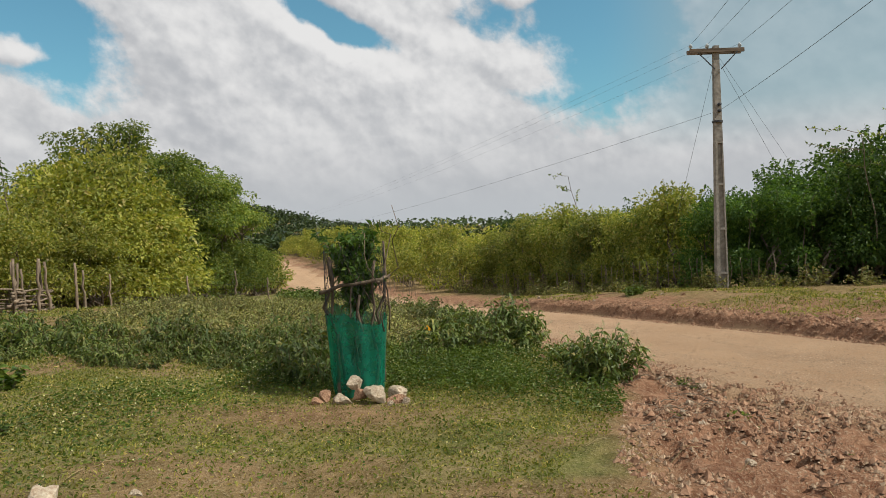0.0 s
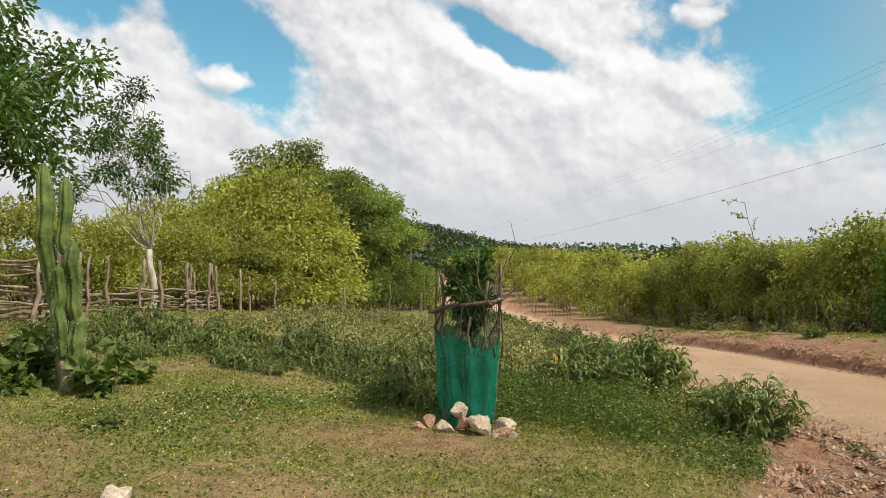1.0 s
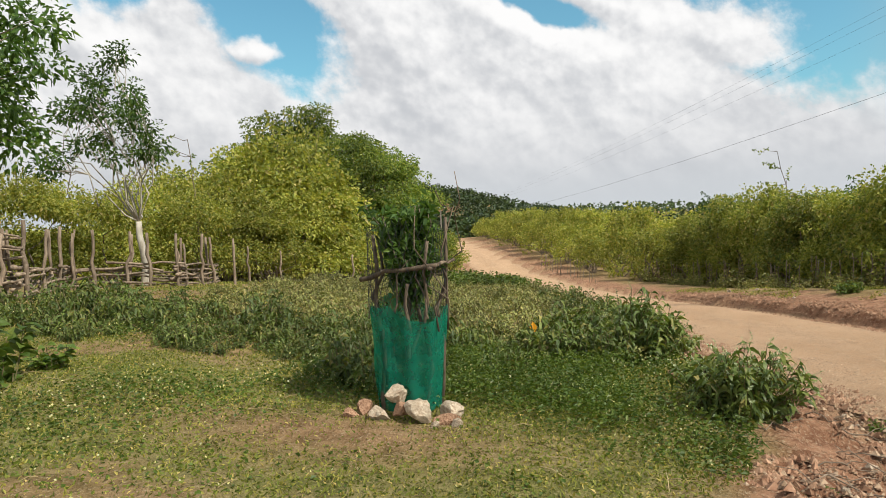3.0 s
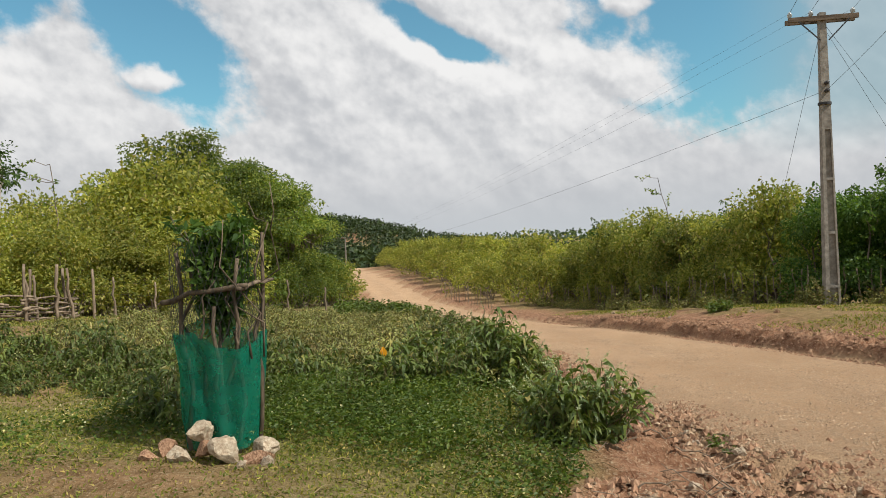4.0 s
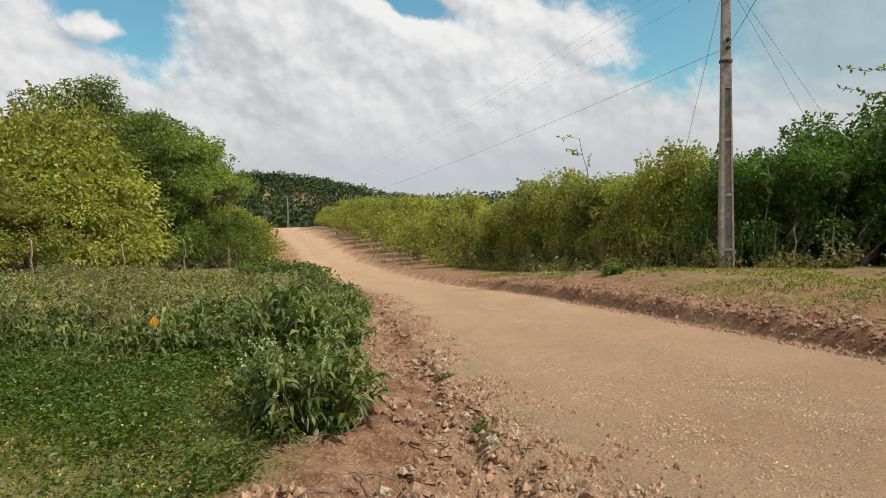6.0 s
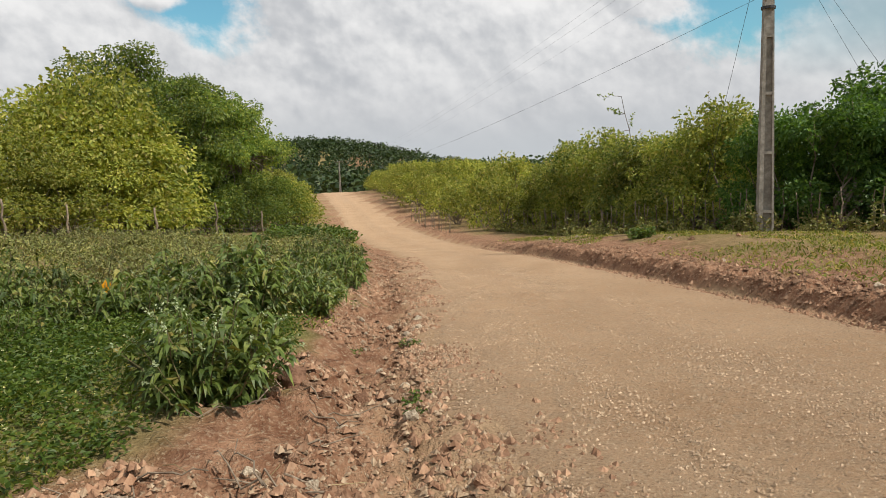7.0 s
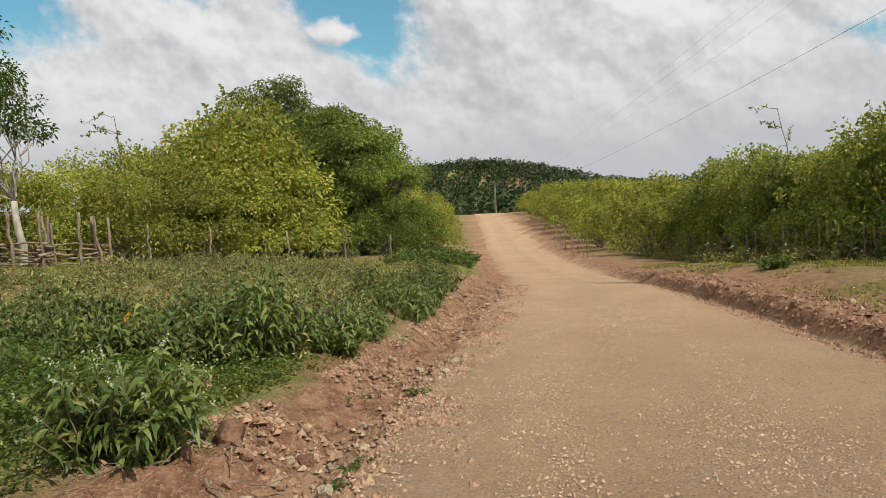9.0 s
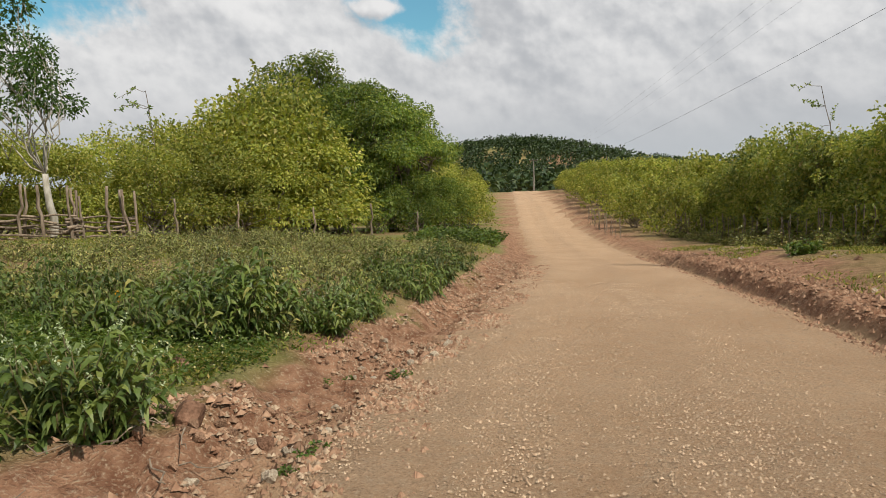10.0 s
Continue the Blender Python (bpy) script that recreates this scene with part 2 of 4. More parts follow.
def leaf_material(name, stops, trans=0.46, rough=0.5, broad=0.35):
    mat, nt = material(name)
    g = nt.nodes.new("ShaderNodeNewGeometry")
    c = ramp(nt, maprange(nt, g.outputs["Random Per Island"], 0.0, 1.0, 0.03, 0.97), stops)
    big = maprange(nt, noise_node(nt, 0.55, 3.0), 0.3, 0.7, 1.0 - broad, 1.0 + broad * 0.6)
    c = mix(nt, 1.0, c, big, "MULTIPLY")
    oi = nt.nodes.new("ShaderNodeObjectInfo")
    c = mix(nt, 1.0, c, maprange(nt, oi.outputs["Random"], 0.0, 1.0, 0.74, 1.22), "MULTIPLY")
    finish(nt, c, rough, 0.35, trans=trans)
    return mat


def plain_material(name, a, b, scale, rough=0.85, depth=0.01, spec=0.2, stretch=None, metal=0.0, island=0.0):
    mat, nt = material(name)
    tc = nt.nodes.new("ShaderNodeTexCoord")
    vec = tc.outputs["Object"]
    if stretch:
        mp = nt.nodes.new("ShaderNodeMapping")
        mp.inputs["Scale"].default_value = stretch
        nt.links.new(vec, mp.inputs[0])
        vec = mp.outputs[0]
    n1 = noise_node(nt, scale, 6.0, vec)
    n2 = noise_node(nt, scale * 0.17, 3.0, vec)
    c = mix(nt, maprange(nt, n1, 0.35, 0.65), a, b)
    c = mix(nt, 1.0, c, maprange(nt, n2, 0.3, 0.7, 0.7, 1.2), "MULTIPLY")
    if island:
        oi = nt.nodes.new("ShaderNodeObjectInfo")
        g = nt.nodes.new("ShaderNodeNewGeometry")
        ad = nt.nodes.new("ShaderNodeMath")
        ad.operation = "ADD"
        nt.links.new(oi.outputs["Random"], ad.inputs[0])
        nt.links.new(g.outputs["Random Per Island"], ad.inputs[1])
        c = mix(nt, 1.0, c, maprange(nt, ad.outputs[0], 0.3, 1.7, 1 - island, 1 + island), "MULTIPLY")
    finish(nt, c, rough, spec, n1, depth)
    return mat


M_YELLOW = leaf_material("yellow_green_leaf", [(0, (0.156, 0.202, 0.039)), (0.45, (0.296, 0.327, 0.063)), (0.85, (0.465, 0.446, 0.097)), (1, (0.559, 0.446, 0.191))])
M_HEDGE = leaf_material("hedge_leaf", [(0, (0.103, 0.158, 0.043)), (0.5, (0.240, 0.288, 0.067)), (0.9, (0.430, 0.416, 0.108)), (1, (0.566, 0.395, 0.213))])
M_HEDGE_LIGHT = leaf_material("light_hedge_leaf", [(0, (0.133, 0.187, 0.036)), (0.5, (0.264, 0.299, 0.059)), (0.9, (0.421, 0.411, 0.101)), (1, (0.475, 0.349, 0.185))])
M_DARK = leaf_material("dark_green_leaf", [(0, (0.085, 0.127, 0.032)), (0.5, (0.164, 0.243, 0.052)), (1, (0.349, 0.370, 0.076))])
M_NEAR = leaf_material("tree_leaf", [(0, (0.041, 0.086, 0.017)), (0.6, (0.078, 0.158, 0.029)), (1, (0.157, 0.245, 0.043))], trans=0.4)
M_WEED = leaf_material("weed_leaf", [(0, (0.056, 0.088, 0.021)), (0.5, (0.103, 0.149, 0.029)), (0.9, (0.185, 0.216, 0.050)), (1, (0.314, 0.229, 0.070))], trans=0.3)
M_DULL = leaf_material("withered_weed_leaf", [(0, (0.112, 0.136, 0.040)), (0.5, (0.240, 0.253, 0.074)), (0.85, (0.353, 0.318, 0.106)), (1, (0.446, 0.308, 0.134))], trans=0.25)
M_HERB = leaf_material("fresh_herb_leaf", [(0, (0.050, 0.096, 0.014)), (0.6, (0.102, 0.157, 0.022)), (1, (0.172, 0.210, 0.036))], trans=0.35)
M_GRASS = leaf_material("grass_blade", [(0, (0.091, 0.127, 0.018)), (0.5, (0.200, 0.223, 0.037)), (0.85, (0.334, 0.297, 0.068)), (1, (0.567, 0.415, 0.161))], trans=0.3, rough=0.7)
M_FLOWER = leaf_material("pale_flower", [(0, (0.5, 0.5, 0.3)), (1, (0.62, 0.55, 0.2))], trans=0.2, broad=0.1)
M_SPIKE = leaf_material("flower_spike", [(0, (0.24, 0.30, 0.14)), (1, (0.40, 0.44, 0.27))], trans=0.2, broad=0.1)
M_ORANGE = leaf_material("orange_leaf", [(0, (0.75, 0.30, 0.01)), (1, (0.85, 0.42, 0.02))], broad=0.05)
M_STRAW = leaf_material("dry_straw", [(0, (0.20, 0.14, 0.07)), (1, (0.42, 0.32, 0.17))], trans=0.1, rough=0.85)
M_FOREST = leaf_material("far_forest_leaf", [(0, (0.025, 0.049, 0.018)), (0.6, (0.056, 0.094, 0.029)), (1, (0.101, 0.135, 0.040))], trans=0.2, broad=0.5)
M_BARK = plain_material("grey_bark", (0.12, 0.09, 0.065), (0.26, 0.21, 0.16), 14, stretch=(1, 1, 0.2))
M_PALE_BARK = plain_material("pale_bark", (0.30, 0.26, 0.20), (0.55, 0.50, 0.42), 12, stretch=(1, 1, 0.25))
M_STEM = plain_material("weed_stem", (0.10, 0.10, 0.04), (0.20, 0.15, 0.08), 20)
M_STICK = plain_material("weathered_stick", (0.14, 0.10, 0.07), (0.33, 0.255, 0.185), 18, stretch=(1, 1, 0.25), island=0.35)
M_CONCRETE = plain_material("weathered_concrete", (0.20, 0.175, 0.15), (0.34, 0.31, 0.27), 9, depth=0.006)
M_CROSSARM = plain_material("old_timber", (0.10, 0.075, 0.055), (0.20, 0.15, 0.11), 12, stretch=(0.2, 1, 1))
M_WIRE = plain_material("dark_cable", (0.04, 0.04, 0.045), (0.07, 0.07, 0.075), 5, rough=0.5)
M_PORCELAIN = plain_material("glazed_insulator", (0.45, 0.50, 0.52), (0.6, 0.64, 0.66), 5, rough=0.25, spec=0.5)
M_STONE = plain_material("limestone", (0.32, 0.23, 0.155), (0.54, 0.45, 0.34), 9, depth=0.02, island=0.2)
M_RED_STONE = plain_material("reddish_stone", (0.20, 0.10, 0.058), (0.42, 0.26, 0.165), 12, depth=0.02, island=0.3)
M_BROWN_ROCK = plain_material("brown_rock", (0.13, 0.065, 0.038), (0.25, 0.135, 0.085), 10, depth=0.02)
M_CACTUS = plain_material("cactus_skin", (0.05, 0.085, 0.02), (0.15, 0.19, 0.045), 7, rough=0.6, depth=0.005)
M_SPINE = plain_material("cactus_spine", (0.35, 0.30, 0.2), (0.5, 0.45, 0.32), 30)


def net_material():
    """Green shade cloth: woven, half open, with torn patches."""
    mat, nt = material("green_shade_cloth")
    tc = nt.nodes.new("ShaderNodeTexCoord")
    wear = noise_node(nt, 9.0, 5.0, tc.outputs["Object"])
    fold = noise_node(nt, 3.0, 3.0, tc.outputs["Object"])
    c = mix(nt, maprange(nt, fold, 0.3, 0.7), (0.0, 0.13, 0.085), (0.01, 0.25, 0.16))
    c = mix(nt, maprange(nt, wear, 0.66, 0.74), c, (0.10, 0.33, 0.24))
    finish(nt, c, 0.6, 0.25, fold, 0.03, trans=0.3, clear=maprange(nt, wear, 0.25, 0.75, 0.12, 0.42))
    return mat


M_NET = net_material()


def ground_material():
    """Soil by its kind: attribute grs is turf over stony red earth, tan is trodden road dust."""
    mat, nt = material("earth_and_turf")

    def attr(n):
        a = nt.nodes.new("ShaderNodeAttribute")
        a.attribute_name = n
        return a.outputs["Fac"]

    fine, mid, big = noise_node(nt, 38, 5.0), noise_node(nt, 6.0, 5.0), noise_node(nt, 0.8, 4.0)
    turf = mix(nt, maprange(nt, mid, 0.35, 0.65), (0.10, 0.12, 0.03), (0.21, 0.20, 0.062))
    turf = mix(nt, maprange(nt, big, 0.45, 0.7), turf, (0.29, 0.24, 0.11))
    turf = mix(nt, maprange(nt, fine, 0.55, 0.75), turf, (0.33, 0.28, 0.14))
    rub = mix(nt, maprange(nt, mid, 0.35, 0.68), (0.19, 0.088, 0.05), (0.39, 0.215, 0.13))
    rub = mix(nt, maprange(nt, fine, 0.52, 0.72), rub, (0.46, 0.335, 0.225))
    dust = mix(nt, maprange(nt, big, 0.3, 0.7), (0.38, 0.24, 0.14), (0.47, 0.32, 0.195))
    dust = mix(nt, maprange(nt, fine, 0.5, 0.8), dust, (0.26, 0.17, 0.10))
    c = mix(nt, attr("grs"), rub, turf)
    c = mix(nt, attr("tan"), c, dust)
    relief = nt.nodes.new("ShaderNodeMath")
    relief.operation = "ADD"
    nt.links.new(mid, relief.inputs[0])
    nt.links.new(fine, relief.inputs[1])
    finish(nt, c, 0.95, 0.1, relief.outputs[0], 0.05)
    return mat


def road_material():
    """Packed tan laterite with wheel tracks swept clean and loose gravel between them."""
    mat, nt = material("packed_dirt_road")
    a = nt.nodes.new("ShaderNodeAttribute")
    a.attribute_name = "loose"
    fine, mid, big = noise_node(nt, 60, 4.0), noise_node(nt, 9.0, 5.0), noise_node(nt, 0.7, 4.0)
    c = mix(nt, maprange(nt, big, 0.3, 0.7), (0.44, 0.270, 0.155), (0.54, 0.355, 0.220))
    c = mix(nt, maprange(nt, mid, 0.45, 0.75), c, (0.45, 0.31, 0.20))
    v = nt.nodes.new("ShaderNodeTexVoronoi")
    v.inputs["Scale"].default_value = 42
    g = nt.nodes.new("ShaderNodeNewGeometry")
    nt.links.new(g.outputs["Position"], v.inputs["Vector"])
    grit = mix(nt, maprange(nt, fine, 0.4, 0.7), (0.22, 0.125, 0.07), (0.56, 0.41, 0.28))
    amount = nt.nodes.new("ShaderNodeMath")
    amount.operation = "MULTIPLY"
    nt.links.new(a.outputs["Fac"], amount.inputs[0])
    nt.links.new(maprange(nt, v.outputs["Distance"], 0.5, 0.2, 0.25, 1.0), amount.inputs[1])
    c = mix(nt, amount.outputs[0], c, grit)
    speck = noise_node(nt, 48, 7.0, rough=0.8)
    c = mix(nt, maprange(nt, speck, 0.53, 0.64, 0.0, 0.75), c, (0.20, 0.13, 0.08))
    c = mix(nt, maprange(nt, speck, 0.47, 0.37, 0.0, 0.75), c, (0.56, 0.44, 0.31))
    both = nt.nodes.new("ShaderNodeMath")
    both.operation = "ADD"
    nt.links.new(mid, both.inputs[0])
    nt.links.new(speck, both.inputs[1])
    finish(nt, c, 0.95, 0.1, both.outputs[0], 0.035)
    return mat


M_GROUND, M_ROAD = ground_material(), road_material()

# ---- ground ----
YS = [-40, -10, 0, 4, 6.8, 8.6, 10, 13, 20.7, 26.2, 30, 93, 300]
ROAD_LEFT = [22, 11, 7, 4.7, 3.3, 2.75, 2.35, 1.75, -0.2, -1.9, -3.4, -27.5, -105]
ROAD_RIGHT = [27, 15, 11.2, 9.6, 8.4, 7.7, 7.0, 6.1, 3.5, 1.55, 0.3, -23.3, -100]
PROFILE_Y = [-40, 0, 5, 8, 10, 20, 31, 36, 47, 64, 90, 98, 130, 200, 400]
PROFILE_Z = [-0.1, -0.1, -0.12, -0.15, -0.27, -0.8, -1.55, -1.75, -1.95, -1.2, -0.8, -0.78, -2.6, -5, -6]
FIELD_Y = [-40, 6, 9, 14, 19, 23, 32, 47, 64, 90, 130, 200, 400]
FIELD_Z = [0.05, 0.05, 0.02, -0.18, -0.42, -0.62, -1.0, -1.7, -1.0, -0.6, -2.4, -5, -6]
BANK_Y = [-40, 5, 18, 22, 28, 40, 60, 120]
BANK_H = [0.3, 0.4, 0.58, 0.55, 0.35, 0.15, 0.3, 0.2]


def road_left(y):
    return np.interp(y, YS, ROAD_LEFT)


def road_right(y):
    return np.interp(y, YS, ROAD_RIGHT)


def verge(y):
    """Width of the slope between the road's left edge and the turf."""
    return np.interp(y, [-10, 3, 4.5, 6.5, 8.5, 10, 20, 40], [4.0, 3.5, 3.1, 1.7, 1.1, 0.9, 1.0, 1.2])


def height(x, y, rough=True):
    x, y = np.asarray(x, float), np.asarray(y, float)
    road = np.interp(y, PROFILE_Y, PROFILE_Z)
    wob = (fbm(x * 0.5, y * 0.5, 3) - 0.5) * 0.5
    gl, gr = road_left(y) - x, x - road_right(y)
    left = np.interp(y, FIELD_Y, FIELD_Z) + 0.07 * np.clip(-x - 1.5, 0, 7) * sstep(y, 30, 15)
    z = road + (left - road) * sstep(gl + wob * 0.6, 0.25, verge(y) + 0.8)
    # shallow furrow at the foot of the verge
    z = z - 0.13 * np.exp(-(((gl + wob * 0.4 - 0.6) / 0.32) ** 2)) * sstep(y, 5.0, 7.5) * sstep(y, 24, 14)
    bank = np.interp(y, BANK_Y, BANK_H)
    z = z + bank * (0.5 * sstep(gr + wob * 0.5, 0.0, 0.28) + 0.5 * sstep(gr, 0.3, 3.0))
    off = np.maximum(np.maximum(gl, gr), 0)
    if rough:
        z = z + (fbm(x * 1.3, y * 1.3, 11) - 0.5) * 0.10 * sstep(off, 0.0, 0.8)
        stony = sstep(off, 0.05, 0.4) * (1 - sstep(gl, verge(y) * 0.9, verge(y) * 1.2)) * (1 - sstep(gr, 0.6, 1.2))
        clod = np.abs(fbm(x * 3.1, y * 3.1, 23, 4) - 0.5)
        z = z + ((fbm(x * 7, y * 7, 21, 3) - 0.5) * 0.13 + (0.10 - clod) * 0.55) * stony
    # the wooded hill beyond the crest, and a lower ridge further off
    z = z + 27.0 * np.exp(-(((x + 150) / np.where(x > -150, 98.0, 85.0)) ** 2) - ((y - 420) / 90.0) ** 2)
    z = z + 19.0 * np.exp(-(((x + 10) / 190.0) ** 2) - ((y - 950) / 160.0) ** 2)
    return z


def hz(x, y):
    return float(height(x, y))


def spread(lo, hi, fine, grow, far):
    a = [hi]
    step = fine
    while a[-1] < far:
        step *= grow
        a.append(a[-1] + step)
    b = [lo]
    step = fine
    while b[-1] > -far:
        step *= grow
        b.append(b[-1] - step)
    return np.concatenate([b[::-1][:-1], np.arange(lo, hi, fine), a])


def build_ground():
    xs, ys = spread(-6, 8.5, 0.075, 1.1, 2400), spread(2.5, 21, 0.085, 1.1, 2400)
    X, Y = np.meshgrid(xs, ys)
    Z = height(X, Y)
    Z = Z - 0.07 * sstep(-np.maximum(road_left(Y) - X, X - road_right(Y)), 0.15, 0.5) * (Y > -36) * (Y < 128)
    n, mm = X.shape
    i, j = np.meshgrid(np.arange(n - 1), np.arange(mm - 1), indexing="ij")
    k = (i * mm + j).ravel()
    buf = Buf().add(np.stack([X, Y, Z], -1), np.stack([k, k + 1, k + mm + 1, k + mm], 1))
    me = buf.mesh("ground", True)
    gl, gr = road_left(Y) - X, X - road_right(Y)
    ragged = (fbm(X * 0.9, Y * 0.9, 5) - 0.5) * 1.6
    turf = sstep(gl + ragged * 0.7, verge(Y) * 1.0, verge(Y) * 1.35) + sstep(gr + ragged * 2.2, 0.9, 2.8) * 0.5
    bare = sstep(fbm(X * 0.45, Y * 0.45, 9), 0.50, 0.62) * 0.55 * (gl > 0)
    bare = np.maximum(bare, 0.75 * np.exp(-(((X + 1.6) / 1.6) ** 2) - ((Y - 6.1) / 0.7) ** 2))
    turf = np.clip(turf * (1 - bare), 0, 1)
    soft = np.interp(Y, [3, 7, 9.5], [1.6, 0.9, 0.3])
    dust = sstep(-np.maximum(gl, gr * 3) + ragged * 0.5, -soft, 0.1) * (Y < 126)
    for name, val in (("grs", turf), ("tan", np.clip(dust, 0, 1))):
        a = me.attributes.new(name, "FLOAT", "POINT")
        a.data.foreach_set("value", val.ravel().astype(np.float32))
    tagged(part("ground", me, M_GROUND), "uneven turf and reddish stony earth, green in places", "ground", kind="structure")


def build_road():
    ys = np.concatenate([np.arange(-36, 0, 1.0), np.arange(0, 30, 0.15), np.arange(30, 130, 1.0)])
    us = np.linspace(0, 1, 61)
    Y, U = np.meshgrid(ys, us, indexing="ij")
    a = road_left(Y) + (fbm(Y * 1.1, Y * 0 + 3, 31) - 0.5) * 0.7 + (fbm(Y * 4, Y * 0 + 5, 37) - 0.5) * 0.35 - 0.1
    b = road_right(Y) + (fbm(Y * 1.1, Y * 0 + 9, 32) - 0.5) * 0.3 + 0.05
    X = a + (b - a) * U
    edge = np.minimum(U, 1 - U)
    rut = 0.02 * (np.exp(-((U - 0.3) / 0.07) ** 2) + np.exp(-((U - 0.68) / 0.07) ** 2))
    Z = np.interp(Y, PROFILE_Y, PROFILE_Z) + 0.035 * sstep(edge, 0.0, 0.06) - 0.02 - rut + (fbm(X * 2.2, Y * 2.2, 41) - 0.5) * 0.02
    n, mm = X.shape
    i, j = np.meshgrid(np.arange(n - 1), np.arange(mm - 1), indexing="ij")
    k = (i * mm + j).ravel()
    me = Buf().add(np.stack([X, Y, Z], -1), np.stack([k, k + 1, k + mm + 1, k + mm], 1)).mesh("road", True)
    loose = 0.25 + 0.6 * np.exp(-((U - 0.5) / 0.08) ** 2) + 0.8 * sstep(0.2 - U, 0, 0.15) + 0.7 * sstep(U, 0.82, 0.95)
    loose = np.clip(loose * (0.4 + fbm(X * 1.5, Y * 0.6, 51)), 0, 1)
    at = me.attributes.new("loose", "FLOAT", "POINT")
    at.data.foreach_set("value", loose.ravel().astype(np.float32))
    tagged(part("road", me, M_ROAD), "packed tan dirt road with loose gravel and wheel tracks", "road", kind="structure")


build_ground()
build_road()

# ---- plants ----
def bent_path(a, b, rng, wander=0.15, n=6):
    """A slightly crooked line of points from a to b."""
    a, b = np.asarray(a, float), np.asarray(b, float)
    t = np.linspace(0, 1, n)[:, None]
    p = a + (b - a) * t
    L = np.linalg.norm(b - a)
    return p + rng.normal(size=(n, 3)) * wander * L * 0.25 * np.sin(t * np.pi) ** 0.7 * (t < 1)


def clump_leaves(buf, c, r, n, length, width, rng, droop=0.25, shell=0.72, long_leaf=False):
    """Leaves through an uneven ellipsoid clump, thickest near its outside."""
    u = unit(rng.normal(size=(n, 3)))
    lump = 0.75 + 0.5 * vnoise(u[:, 0] * 2.3 + c[0] * 3, u[:, 1] * 2.3 + u[:, 2] * 1.7 + c[1] * 3, 5)
    rad = rng.uniform(0, 1, n) ** (1 - shell) * lump
    p = np.asarray(c) + u * rad[:, None] * np.asarray(r)
    way = u + rng.normal(size=(n, 3)) * 0.6 + [0, 0, 0.15]
    add_leaves(buf, p, way, length, width, rng, droop=droop, long_leaf=long_leaf, face=u * 1.8 + [0, 0, 1.1])


def make_bush(name, label, seed, w, h, leaves, length, width, mat, low=0.12, clumps=16, category="shrub", group="", stems=7, bark=None, sprigs=10, flat=0.75):
    """A shrub: stems from the base to clumps of leaves that fill an uneven dome, with sprigs over the outline."""
    rng = np.random.default_rng(seed)
    root = thing(name, label, category, group)
    wood, crown = Buf(), Buf()
    cs = []
    for k in range(clumps):
        a, q = rng.uniform(0, 2 * np.pi), math.sqrt(rng.uniform(0, 1))
        top = math.sqrt(max(0.05, 1 - q * q * 0.85))
        z = h * (low + (0.93 - low) * top * rng.uniform(0.25, 0.95))
        cs.append((math.cos(a) * q * w * 0.38, math.sin(a) * q * w * 0.38, z))
    for k in range(clumps // 2):                        # the dome's top and shoulder
        a, q = 2 * np.pi * k / (clumps // 2) + rng.uniform(-0.3, 0.3), rng.uniform(0.1, 0.75)
        cs.append((math.cos(a) * q * w * 0.42, math.sin(a) * q * w * 0.42, h * (0.95 - 0.38 * q * q) * rng.uniform(0.82, 1.0)))
    for k, c in enumerate(cs):
        r = w * rng.uniform(0.11, 0.21)
        clump_leaves(crown, c, (r, r, r * flat), leaves // len(cs), length, width, rng)
        if k < stems * 2:
            f = (rng.uniform(-0.06, 0.06) * w, rng.uniform(-0.06, 0.06) * w, -0.08)
            add_tube(wood, bent_path(f, c, rng, 0.3), np.linspace(0.012 * h + 0.008, 0.006, 6), 5)
    for k in range(sprigs):
        a, q = rng.uniform(0, 2 * np.pi), rng.uniform(0.1, 0.9)
        b = np.array((math.cos(a) * q * w * 0.4, math.sin(a) * q * w * 0.4, h * (0.92 - 0.4 * q * q)))
        e = b + np.array((math.cos(a) * 0.35, math.sin(a) * 0.35, rng.uniform(0.5, 1.0))) * h * rng.uniform(0.10, 0.24)
        path = bent_path(b * 0.9, e, rng, 0.25)
        add_tube(wood, path, np.linspace(0.008, 0.003, 6), 4)
        m = 26
        t = rng.uniform(0.2, 1, m)
        pp = np.stack([np.interp(t, np.linspace(0, 1, 6), path[:, i]) for i in range(3)], 1)
        add_leaves(crown, pp, rng.normal(size=(m, 3)) + [0, 0, 0.3], length, width, rng, droop=0.2)
    part("wood", wood, bark or M_BARK, root, "thin grey woody stems")
    part("crown", crown, mat, root)
    return root


def scatter(models, spots, group=""):
    """Copies of the models at rows (x, y, turn, size, height factor); the models themselves take the first spots."""
    for k, (x, y, turn, size, tall) in enumerate(spots):
        m = place(x, y, hz(x, y) - 0.05, turn, size, size * tall)
        src = models[k % len(models)]
        if k < len(models):
            src.matrix_basis = m
        else:
            made = copy_thing(models[k % len(models)], Matrix())
            made.matrix_basis = m


def jitter(points, rng, xy=0.4, lo=0.85, hi=1.15):
    return [(x + rng.uniform(-xy, xy), y + rng.uniform(-xy, xy), rng.uniform(0, 360), s * rng.uniform(lo, hi), rng.uniform(0.88, 1.15)) for x, y, s in points]


rng = np.random.default_rng(21)

